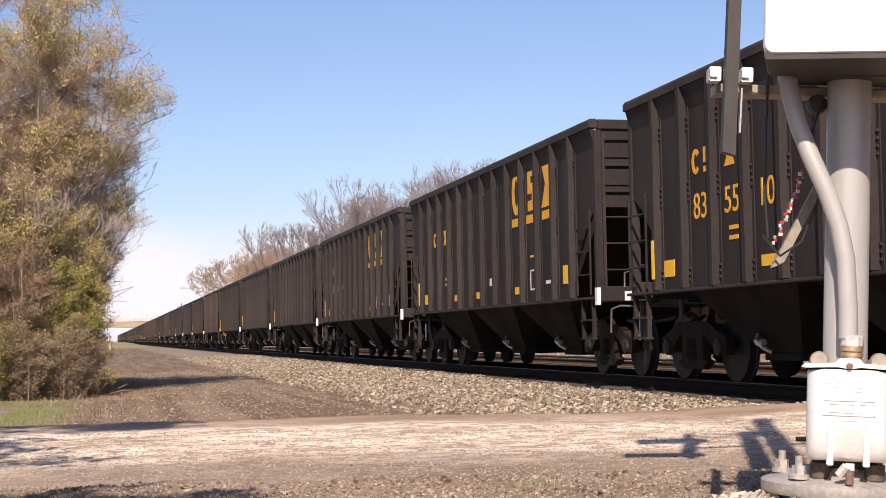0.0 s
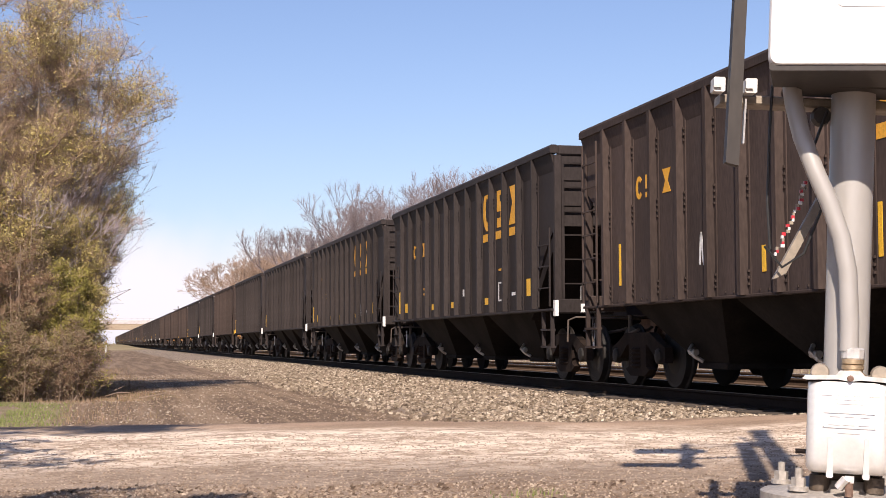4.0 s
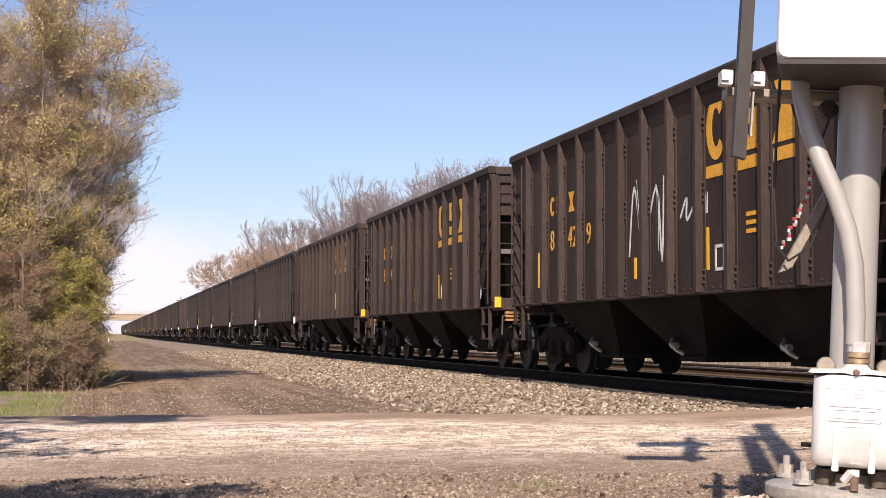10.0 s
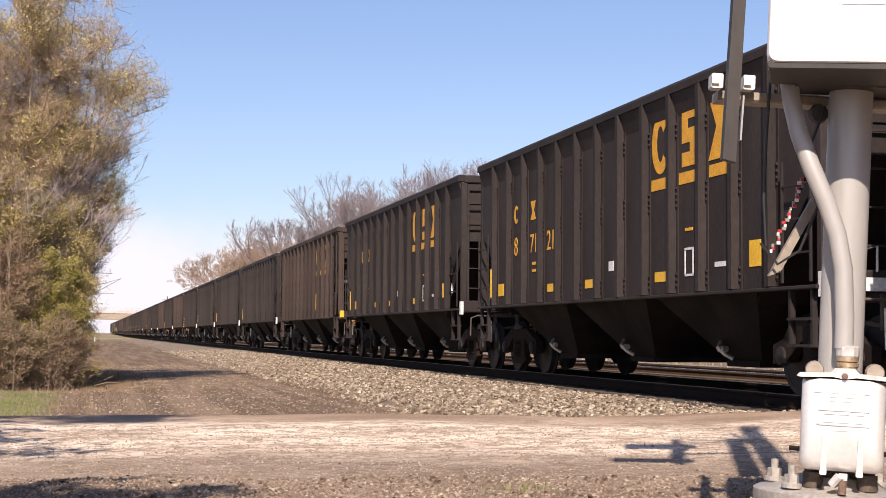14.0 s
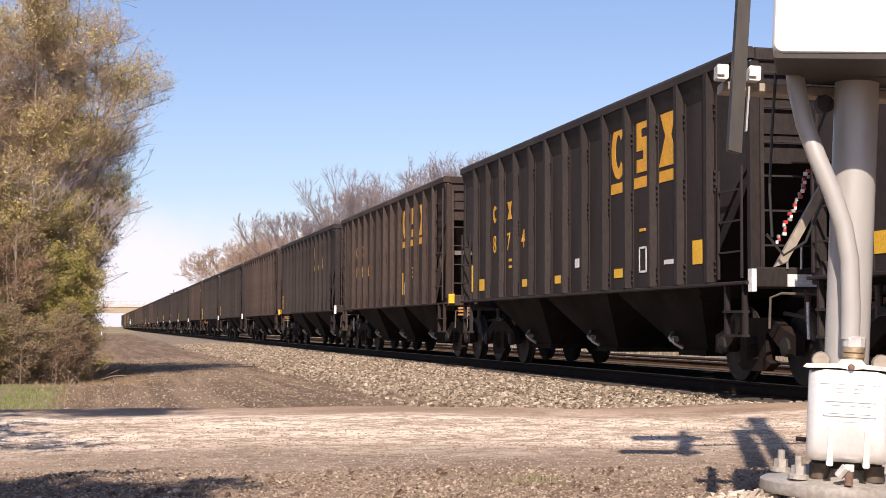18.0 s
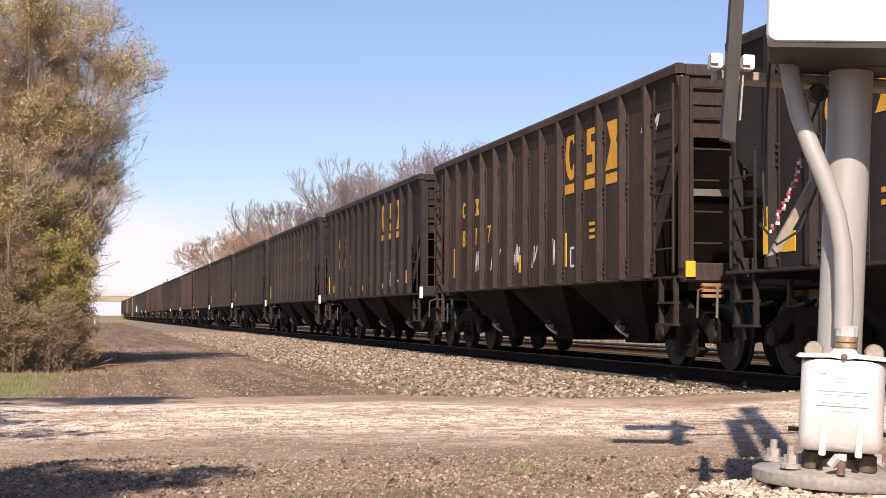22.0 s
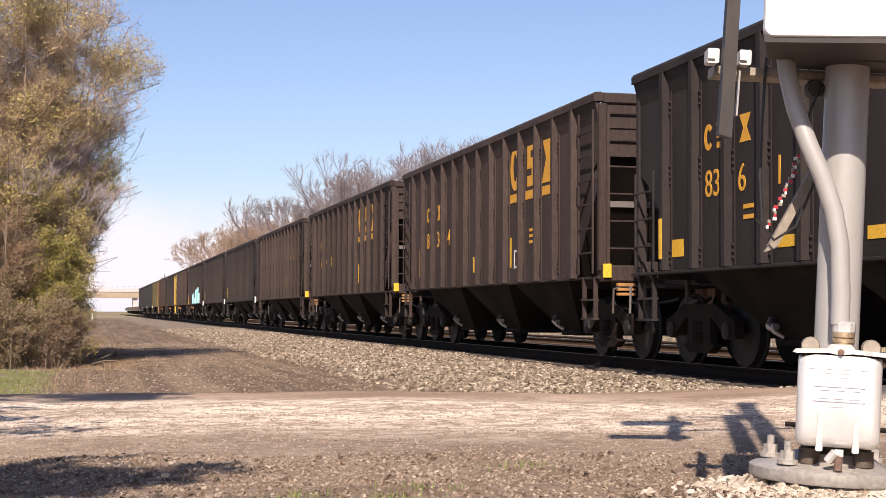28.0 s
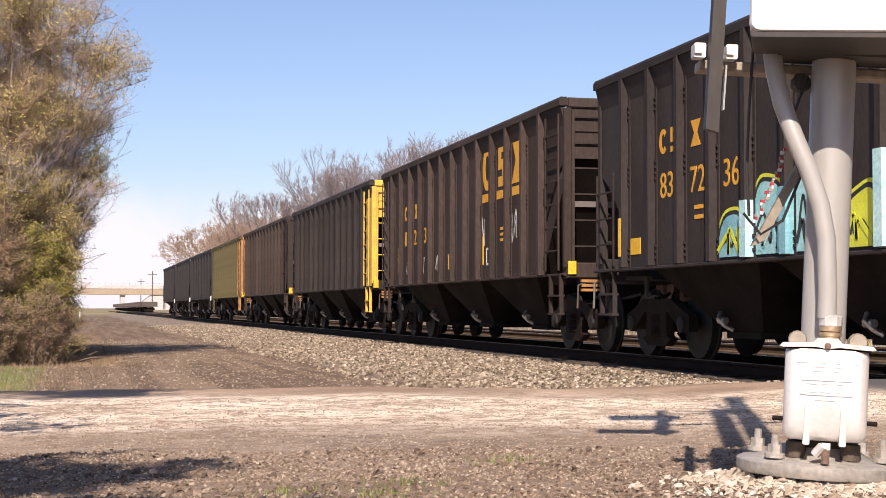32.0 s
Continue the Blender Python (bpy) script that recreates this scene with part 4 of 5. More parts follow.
def mural(car):
    """A wide sprayed mural of rounded pale shapes of uneven height, outlined in black and yellow."""
    g = random.Random(9)
    tops = (1.62, 1.98, 2.06, 1.72, 2.26, 2.34, 2.40, 2.02)
    for k, top in enumerate(tops):
        y = middle(4 + k) - 0.02
        fill = (BLUE, CYAN, CYAN, LIME, CYAN, PALE, CYAN, LIME)[k]
        for name, grow, material, x, label in (("mural_outline", 0.09, LIME, SIDE - 0.004, "yellow outline"), ("mural_edge", 0.05, INK, SIDE - 0.007, "black outline"),
                                               ("mural_block", 0.0, fill, SIDE - 0.010, "pale sprayed shape")):
            hw, n = 0.34 + grow * 0.5, 10
            pts = [(-y - hw, 1.21), (-y + hw, 1.21)]
            for i in range(n + 1):
                u = i / n
                pts.append((-y + hw - 2 * hw * u, top + grow + 0.07 * math.sin(2.6 * u + 1.7 * k) - 0.22 * (abs(u - 0.5) * 2) ** 4 + 0.10 * (u - 0.5) * math.sin(k * 2.3)))
            part(name, Shape().prism(pts, "x", x - 0.003, x), material, car, label if k == 1 else "")
        if k:
            part("mural_post", Shape().box(SIDE - DEEP - 0.013, SIDE - 0.008, -POSTS[3 + k] - 0.082, -POSTS[3 + k] + 0.072, 1.19, top - 0.16), (CYAN, PALE, BLUE)[k % 3], car)
        scrawl(car, "mural_line", y - 0.26, 1.30, 0.5, top - 1.5, INK, 4 + k % 3, 90 + k, "", r=0.013, x=SIDE - 0.016)
        scrawl(car, "mural_loop", y - 0.28, 1.24, 0.55, 0.30 if k < 4 else 0.42, (LIME, CYAN, INK)[k % 3], 5, 190 + k, "", r=0.020, x=SIDE - 0.020)


mural(CARS[48])
part("yellow_panel", Shape().box(SIDE - 0.018, SIDE - 0.004, -BODY + 0.06, -BODY + 0.72, 1.18, 3.42), SAFETY, CARS[50], "yellow painted end panel")
part("rusty_panel", Shape().box(SIDE - 0.018, SIDE - 0.004, -BODY + 0.06, -BODY + 0.40, 1.18, 3.42), ORANGE, CARS[52], "rusty orange end panel")
part("end_board", Shape().box(-0.7, -0.5, -BODY - 0.1, -BODY - 0.06, 1.7, 2.5), PINK, CARS[44], "pale pink board on the car end")

# ---- the crossing signal ----
ALU = mat("cast_aluminium", (0.70, 0.67, 0.63), 0.38, 0.45, tone=(0.63, 0.60, 0.56), scale=2, fine=25, mix=0.3, bump=0.015)
MASTP = mat("aluminium_paint", (0.42, 0.40, 0.375), 0.36, 0.15, grit=0.06, tone=(0.36, 0.34, 0.315), scale=2, fine=30, mix=0.3, stretch=(1, 1, 0.3))
CASE = mat("white_enamelled_case", (0.84, 0.83, 0.81), 0.4, tone=(0.80, 0.79, 0.765), scale=1.5, fine=30, mix=0.4, grit=0.03)
BRASS = mat("dull_brass_fitting", (0.50, 0.38, 0.24), 0.45, 0.6, tone=(0.32, 0.24, 0.16), scale=12, fine=60)
DARKST = mat("dark_weathered_steel", (0.030, 0.025, 0.023), 0.6, 0.1, tone=(0.052, 0.043, 0.037), scale=3, fine=40, stretch=(1, 1, 0.3))
BEIGE = mat("galvanised_beige_steel", (0.29, 0.245, 0.19), 0.6, 0.1, tone=(0.22, 0.185, 0.145), scale=4, fine=40)
CABLE = mat("black_cable", (0.02, 0.02, 0.02), 0.5)
REDT = mat("red_reflective_tape", (0.45, 0.02, 0.03), 0.4)
CONC = mat("pale_concrete", (0.50, 0.45, 0.38), 0.9, tone=(0.38, 0.33, 0.27), scale=6, fine=50, bump=0.5)
DARKCAST = mat("dirty_bronze_casting", (0.075, 0.055, 0.038), 0.7, 0.2, tone=(0.13, 0.10, 0.075), scale=8, fine=60, bump=0.2)
SILVER = mat("silvery_cast_cover", (0.82, 0.80, 0.77), 0.34, 0.45, tone=(0.74, 0.71, 0.67), scale=3, fine=60, mix=0.3, grit=0.05)
DULL = mat("dull_grey_casting", (0.42, 0.385, 0.345), 0.6, 0.35, tone=(0.28, 0.25, 0.215), scale=6, fine=50, bump=0.15)
sig = thing("crossing_signal", "grey aluminium crossing signal mast with cast base box", "crossing signal", pose(2.415, 4.57, 0.115, 0, 2.8, -13))
UP = pose(-0.020, 0, -0.091)
part("mast", Shape().lathe([(0.073, 0.06), (0.073, 5.32), (0.09, 5.33), (0.09, 5.39), (0.0, 5.42)], (0, 0, 0), "z", 32), MASTP, sig, "grey aluminium mast", smooth=True)
base = part("base_flange", Shape().lathe([(0.262, 0.0), (0.268, 0.010), (0.268, 0.038), (0.255, 0.046), (0.16, 0.06), (0.12, 0.09), (0.0, 0.09)], (0, 0, 0), "z", 40), DULL, sig, "round cast base flange", smooth=True)
for a in (35, 145, 215, 325):
    x, y = 0.215 * math.cos(radians(a)), 0.215 * math.sin(radians(a))
    s = Shape().lathe([(0.034, 0.055), (0.034, 0.068), (0.03, 0.07), (0.0, 0.07)], (x, y, 0), "z", 14)
    s.lathe([(0.024, 0.07), (0.024, 0.098), (0.0, 0.098)], (x, y, 0), "z", 6)
    s.lathe([(0.0125, 0.098), (0.0125, 0.128), (0.0, 0.130)], (x, y, 0), "z", 10)
    part("anchor_bolt", s, DULL, base, "steel anchor bolt and nut")
# junction box in front of the mast
def rounded(x0, x1, z0, z1, r, n=5):
    out = []
    for cx, cz, a0 in ((x1 - r, z1 - r, 0), (x0 + r, z1 - r, 90), (x0 + r, z0 + r, 180), (x1 - r, z0 + r, 270)):
        for k in range(n):
            a = radians(a0 + 90 * k / (n - 1))
            out.append((cx + r * math.cos(a), cz + r * math.sin(a)))
    return out


def layered(shape, loops):
    """Joins outlines of equal length, given as (outline, y), into a skin with both ends closed."""
    n, b = len(loops[0][0]), len(shape.v)
    for ring, y in loops:
        shape.v += [(x, y, z) for x, z in ring]
    for i in range(len(loops) - 1):
        shape.f += [(b + i * n + k, b + i * n + (k + 1) % n, b + (i + 1) * n + (k + 1) % n, b + (i + 1) * n + k) for k in range(n)]
    shape.f += [tuple(b + k for k in range(n - 1, -1, -1)), tuple(b + (len(loops) - 1) * n + k for k in range(n))]
    return shape


jb = part("junction_box", Shape().box(-0.125, 0.125, -0.09, 0.06, 0.10, 0.50, 0.02), DARKCAST, sig, "dirty cast body of the junction box", at=pose(0.011, 0, -0.02, 0, 0, -14) @ Matrix.Diagonal((0.90, 1, 0.863, 1)))
cover = layered(Shape(), [(rounded(-0.143, 0.143, 0.165, 0.515, 0.03), -0.085), (rounded(-0.146, 0.146, 0.163, 0.515, 0.03), -0.195),
                          (rounded(-0.144, 0.144, 0.165, 0.515, 0.032), -0.213), (rounded(-0.138, 0.138, 0.172, 0.512, 0.034), -0.227),
                          (rounded(-0.128, 0.128, 0.184, 0.508, 0.036), -0.237), (rounded(-0.116, 0.116, 0.200, 0.502, 0.034), -0.243)])
part("cover", cover, SILVER, jb, "bright cast cover with raised lettering panel", smooth=True)
for x in (-0.095, 0.095):
    part("foot", Shape().lathe([(0.0, 0.09), (0.036, 0.092), (0.036, 0.150), (0.0, 0.152)], (x, -0.13, 0), "z", 14), DARKCAST, jb, "dark round foot", smooth=True)
s = Shape()
for x in (-0.062, 0.062):
    s.hull8([(x - 0.011, -0.25, 0.168), (x + 0.011, -0.25, 0.168), (x + 0.011, -0.24, 0.168), (x - 0.011, -0.24, 0.168)],
            [(x - 0.008, -0.256, 0.30), (x + 0.008, -0.256, 0.30), (x + 0.008, -0.24, 0.30), (x - 0.008, -0.24, 0.30)])
    s.box(x - 0.012, x + 0.012, -0.250, -0.12, 0.150, 0.172, 0.004)
part("stiffening_rib", s, SILVER, jb, "raised ribs of the cover")
s = Shape()
for x0, x1, z0, z1 in ((-0.09, 0.09, 0.388, 0.392), (-0.09, 0.09, 0.334, 0.338), (-0.09, -0.086, 0.334, 0.392), (0.086, 0.09, 0.334, 0.392)):
    s.box(x0, x1, -0.247, -0.24, z0, z1)
for k in range(3):
    x = -0.052 + k * 0.052
    s.box(x - 0.02, x + 0.02, -0.2465, -0.24, 0.345, 0.351)
    s.box(x - 0.02, x + 0.02, -0.2465, -0.24, 0.375, 0.381)
    s.box(x - 0.02, x - 0.014, -0.2465, -0.24, 0.351, 0.375)
part("emblem_panel", s, SILVER, jb, "raised framed emblem panel")
for x, n, z in ((-0.105, 0.048, 0.452), (-0.043, 0.040, 0.452), (0.010, 0.042, 0.452), (0.064, 0.042, 0.452), (-0.052, 0.104, 0.437), (-0.047, 0.094, 0.422), (-0.038, 0.076, 0.315)):
    part("raised_lettering", Shape().box(x, x + n, -0.2455, -0.24, z, z + 0.006), SILVER, jb)
lip = layered(Shape(), [([(-0.152, 0.506), (-0.166, 0.510), (-0.156, 0.522), (-0.05, 0.528), (-0.035, 0.545), (0.035, 0.545), (0.05, 0.528), (0.156, 0.522), (0.166, 0.510), (0.152, 0.506), (0.04, 0.512), (0.0, 0.505), (-0.04, 0.512)], y) for y in (-0.14, -0.248)])
part("hood_lip", lip, ALU, jb, "cast lip over the cover")
# dark strip added to stand for the shadow gap below the lip
part("lip_shade_strip", layered(Shape(), [(rounded(-0.150, 0.150, 0.500, 0.514, 0.004), y) for y in (-0.15, -0.241)]), UNDER, jb, "dark strip added as the shadow gap under the lip")
part("hinge_bolt", Shape().lathe([(0.0, -0.262), (0.010, -0.260), (0.012, -0.248), (0.012, -0.2)], (0, 0, 0.517), "y", 10), RUST, jb, "rusty hinge bolt")
for x in (-0.105, 0.105):
    s = Shape().lathe([(0.0, -0.21), (0.03, -0.208), (0.034, -0.19), (0.034, -0.12), (0.0, -0.12)], (x, 0, 0.535), "y", 14)
    part("cover_lug", s, BEIGE, jb, "rounded lug", smooth=True)
s = Shape().tube([(-0.03, -0.245, 0.115), (-0.005, -0.255, 0.15)], 0.017, 8)
s.box(-0.008, 0.022, -0.25, -0.235, 0.135, 0.16)
part("clasp", s, ALU, jb, "cover clasp")
part("padlock", Shape().box(-0.008, 0.02, -0.262, -0.235, 0.085, 0.135, 0.006), RUST, jb, "small rusty padlock")
for x in (-0.175, 0.175):
    part("side_bolt", Shape().lathe([(0.009, -0.02), (0.009, 0.02), (0.0, 0.022)], (x * 0.93, -0.16, 0.235), "x", 8), UNDER, jb)
part("gland", Shape().lathe([(0.055, 0.50), (0.05, 0.53), (0.036, 0.54), (0.036, 0.55), (0.04, 0.553), (0.04, 0.566), (0.034, 0.569), (0.04, 0.572), (0.04, 0.588), (0.0, 0.59)], (0.01, -0.13, 0), "z", 20), BRASS, jb, "brass cable gland", smooth=True)
nut = Shape().lathe([(0.038, 0.588), (0.042, 0.593), (0.042, 0.625), (0.036, 0.632), (0.0, 0.632)], (0.01, -0.13, 0), "z", 12)
part("gland_nut", nut, ALU, jb, "silver ribbed nut")
cond = [(0.0, -0.13, 0.58), (-0.001, -0.13, 0.68), (-0.012, -0.13, 0.84), (-0.035, -0.125, 0.95), (-0.075, -0.12, 1.06), (-0.125, -0.11, 1.17), (-0.165, -0.09, 1.28), (-0.19, -0.06, 1.40), (-0.20, -0.03, 1.52)]
part("conduit", Shape().tube(cond, 0.031, 14), MASTP, sig, "smooth grey flexible conduit", smooth=True, at=pose(-0.026, 0, -0.065))
# gate case and its brackets
case = layered(Shape(), [(rounded(-0.305, 0.33, 1.458, 2.02, 0.03), -0.15), (rounded(-0.305, 0.33, 1.458, 2.02, 0.03), -0.445), (rounded(-0.297, 0.322, 1.466, 2.012, 0.028), -0.46)])
TURN = pose(0.035, 0, -0.066, 0, 0, -14)
part("gate_case", case, CASE, sig, "white gate mechanism case", smooth=True, at=TURN)
part("case_pan", layered(Shape(), [(rounded(-0.300, 0.325, 1.445, 1.470, 0.01), -0.155), (rounded(-0.300, 0.325, 1.445, 1.470, 0.01), -0.452)]), DARKST, sig, "dark steel bottom pan", at=TURN)
part("case_panel", layered(Shape(), [(rounded(-0.10, 0.25, 1.645, 1.95, 0.02), -0.457), (rounded(-0.10, 0.25, 1.645, 1.95, 0.02), -0.463)]), CASE, sig, "raised white panel", at=TURN)
part("case_bracket", Shape().box(-0.19, 0.24, -0.14, 0.08, 1.47, 1.53, 0.012), DARKST, sig, "dark bracket under the case", at=UP)
part("crossarm", Shape().box(-0.42, 0.38, 0.06, 0.17, 1.432, 1.465, 0.006), BEIGE, sig, "beige steel crossarm", at=UP)
for x in (-0.436, -0.328):
    part("arm_clamp", Shape().box(x - 0.018, x + 0.022, 0.0, 0.06, 1.462, 1.512, 0.004).box(x - 0.018, x + 0.006, -0.01, 0.01, 1.475, 1.50), WHITE, sig, "white clamp", at=UP)
arm = Shape().hull8([(-0.415, -0.06, 1.215), (-0.371, -0.06, 1.205), (-0.371, -0.01, 1.205), (-0.415, -0.01, 1.215)], [(-0.399, -0.06, 2.0), (-0.357, -0.06, 2.0), (-0.357, -0.01, 2.0), (-0.399, -0.01, 2.0)])
part("counterweight_arm", arm, DARKST, sig, "dark steel counterweight arm", at=UP)
# thin bright strip added as the sunlit edge of the arm
part("arm_lit_edge", Shape().hull8([(-0.362, -0.062, 1.28), (-0.356, -0.062, 1.28), (-0.356, -0.04, 1.28), (-0.362, -0.04, 1.28)], [(-0.358, -0.062, 1.43), (-0.352, -0.062, 1.43), (-0.352, -0.04, 1.43), (-0.358, -0.04, 1.43)]), BRIGHT, sig, at=UP)
brace = Shape().hull8([(-0.285, 0.10, 0.815), (-0.245, 0.10, 0.83), (-0.245, 0.13, 0.83), (-0.285, 0.13, 0.815)], [(-0.10, 0.10, 1.185), (-0.06, 0.10, 1.20), (-0.06, 0.13, 1.20), (-0.10, 0.13, 1.185)])
part("diagonal_brace", brace, BEIGE, sig, "beige diagonal brace", at=pose(0.055, 0, -0.065))
g = random.Random(4)
for k in range(26):
    u = k / 25
    x, z = -0.222 + 0.095 * u + g.uniform(-0.009, 0.009), 0.835 + 0.25 * u
    a = g.uniform(0.003, 0.007)
    s = Shape().box(x - a, x + a, 0.09, 0.105, z - 0.0055, z + 0.0055)
    part("tape_flag", s, REDT if k % 3 == 1 else (BEIGE if k % 3 else WHITE), sig, "red and white reflective strip" if k == 0 else "")
part("cable", Shape().tube([(-0.245, 0.05, 1.50), (-0.25, 0.05, 1.30), (-0.247, 0.06, 1.10), (-0.23, 0.07, 0.94)], 0.005, 6), CABLE, sig, "thin black cable", at=UP)
part("cable", Shape().tube([(-0.06, 0.03, 1.42), (-0.10, 0.03, 1.30), (-0.105, 0.03, 1.18), (-0.07, 0.03, 1.08), (-0.12, 0.05, 0.93), (-0.19, 0.06, 0.88), (-0.25, 0.07, 0.95)], 0.005, 6), CABLE, sig, smooth=True, at=UP)
part("earth_clamp", Shape().lathe([(0.03, -0.03), (0.035, 0.0), (0.03, 0.03)], (-0.075, 0.06, 1.40), "y", 10), DARKST, sig, at=UP)
part("gate_arm", Shape().box(-0.22, -0.10, 0.0, 0.03, 1.9, 4.40, 0.006), WHITE, sig, "raised white gate arm")
# flashing lights and crossbuck above the view, facing along the road; their shadows lie on it
part("light_arm", Shape().tube([(-0.63, -0.60, 3.17), (-0.42, 0.60, 3.17)], 0.03, 10), MASTP, sig, "light arm")
part("light_arm", Shape().tube([(-0.50, 0, 3.17), (0.22, 0, 3.17)], 0.032, 10), MASTP, sig)
part("light_post", Shape().tube([(-0.56, 0, 2.95), (-0.56, 0, 4.35)], 0.03, 10), MASTP, sig, "upright between the brackets")
for z in (3.92, 4.08, 4.24):
    part("bracket", Shape().tube([(-0.60, 0, z), (0.05, 0, z)], 0.018, 8), MASTP, sig, "thin bracket arm")
for y in (-0.55, 0.55):
    x = -0.53 + 0.105 * y / 0.55
    part("light_background", Shape().lathe([(0.0, -0.01), (0.20, -0.01), (0.20, 0.01), (0.0, 0.01)], (x, y, 3.17), "x", 24), UNDER, sig, "black round light background")
    part("light_hood", Shape().lathe([(0.10, -0.36), (0.105, -0.36), (0.11, 0.0), (0.09, 0.0)], (x, y, 3.17), "x", 16), UNDER, sig, "black light hood")
    part("light_housing", Shape().lathe([(0.0, 0.10), (0.09, 0.08), (0.11, 0.0), (0.0, 0.0)], (x, y, 3.17), "x", 16), UNDER, sig, "black light housing")
for a in (45, -45):
    d = Vector((0, math.cos(radians(a)), math.sin(radians(a))))
    n = Vector((0, -d.z, d.y)) * 0.11
    c0 = Vector((-0.09, 0, 4.25))
    e = Vector((0.01, 0, 0))
    p, q = c0 - d * 0.6, c0 + d * 0.6
    part("crossbuck_blade", Shape().hull8([p - n, p + n, p + n + e, p - n + e], [q - n, q + n, q + n + e, q - n + e]), WHITE, sig, "white crossbuck blade")
fs = Shape().lathe([(0.31, -0.12), (0.29, -0.05), (0.272, -0.012), (0.25, 0.0), (0.0, 0.0)], (0, 0, 0), "z", 18)
for i, p in enumerate(fs.v):
    w = 1 + 0.12 * noise.noise((p[0] * 5, p[1] * 5, 2.0))
    fs.v[i] = (p[0] * w, p[1] * w, p[2] + 0.01 * noise.noise((p[0] * 9, p[1] * 9, 4.0)))
thing("signal_foundation", "pale crumbling concrete foundation under the signal mast", "foundation", pose(2.47, 4.57, 0.113), shape=fs, material=CONC)

# ---- trees ----
BARK = mat("grey_brown_bark", (0.27, 0.20, 0.145), 0.9, tone=(0.16, 0.115, 0.085), scale=6, fine=40, bump=0.6)
TWIG = island_mat("brown_twigs", [(0.25, 0.165, 0.11), (0.42, 0.295, 0.20), (0.54, 0.41, 0.30), (0.14, 0.09, 0.06), (0.36, 0.245, 0.165)], 0.9)
BARE = island_mat("grey_bare_twigs", [(0.15, 0.12, 0.118), (0.26, 0.215, 0.215), (0.20, 0.165, 0.163)], 0.9)
MAUVE = island_mat("lavender_grey_twigs", [(0.32, 0.265, 0.265), (0.52, 0.45, 0.46), (0.42, 0.355, 0.36)], 0.85)
TAN = island_mat("tan_bare_twigs", [(0.24, 0.165, 0.115), (0.36, 0.26, 0.19), (0.29, 0.20, 0.145)], 0.9)
RUSSET = island_mat("russet_dry_stems", [(0.24, 0.135, 0.08), (0.36, 0.225, 0.14), (0.14, 0.08, 0.05), (0.42, 0.29, 0.18)], 0.9)
BUDS = island_mat("young_leaves", [(0.38, 0.32, 0.08), (0.50, 0.42, 0.13), (0.34, 0.28, 0.08), (0.45, 0.35, 0.17), (0.56, 0.48, 0.22)], 0.7)
GREEN = island_mat("fresh_green_leaves", [(0.17, 0.155, 0.034), (0.26, 0.225, 0.048), (0.34, 0.285, 0.07), (0.12, 0.11, 0.032)], 0.7)
GREYB = island_mat("tan_tips", [(0.20, 0.145, 0.085), (0.28, 0.205, 0.13), (0.155, 0.11, 0.07), (0.20, 0.18, 0.055)], 0.8)


def hedge_edge(z):
    """How far the wood's edge leans out over the lane, by height."""
    return 0.32 + 0.30 * smooth(1.4, 3.0, z) + 0.85 * smooth(4.0, 5.1, z) - 1.1 * smooth(5.6, 7.8, z) + 0.13 * math.sin(2.3 * z) + 0.08 * math.sin(5.7 * z + 1)


def fork_tree(name, label, x, y, height, seed, twig_mat, tip=0.012, spread=30, levels=7, lean=(0, 0), base=0.0, sides=3, girth=0.013, wood_mat=None, edge=None):
    """A bare tree that forks again and again into fine rising twigs."""
    g = random.Random(seed)
    t = thing(name, label, "tree", pose(x, y, land(x, y) - 0.05))
    wood, twig = Shape(), Shape()

    def grow(p, d, length, r, level):
        bend = Vector((g.gauss(0, 1), g.gauss(0, 1), g.gauss(0, 0.5))) * 0.10
        m = p + (d + bend).normalized() * length * 0.5
        e = m + (d - bend * 0.5 + Vector((0, 0, 0.10))).normalized() * length * 0.5
        (wood if level < 3 else twig).tube([p, m, e], [r, r * 0.87, r * 0.74], 6 if level < 2 else (4 if level < 4 else 3), caps=False)
        if level >= 3:
            for _ in range(sides):
                s0 = p.lerp(e, g.uniform(0.1, 1.0))
                s1 = s0 + (d + Vector((g.gauss(0, 1), g.gauss(0, 1), g.gauss(0.25, 0.8))) * 0.75).normalized() * length * g.uniform(0.3, 0.75)
                twig.spike(s0, s1, max(tip * 0.8, r * 0.4))
        if level == levels or (edge and level > 2 and x + e.x > edge(e.z) + 0.12):
            return
        way = (e - m).normalized()
        for k in range(3 if g.random() < (0.6 if level < 2 else 0.28) else 2):
            side = Vector((g.gauss(0, 1), g.gauss(0, 1), g.gauss(0, 1)))
            side = (side - way * side.dot(way)).normalized()
            a = radians(spread * g.uniform(0.55, 1.25))
            nd = (way * math.cos(a) + side * math.sin(a) + Vector((0, 0, 0.08))).normalized()
            grow(e, nd, length * g.uniform(0.70, 0.87), max(tip, r * 0.68), level + 1)

    first = height * 0.255
    grow(Vector((0, 0, 0)), Vector((lean[0], lean[1], 1)).normalized(), first * (1 + base), height * girth, 0)
    part("trunk", wood, wood_mat or BARK, t, "", smooth=True)
    part("crown", twig, twig_mat, t)
    return t


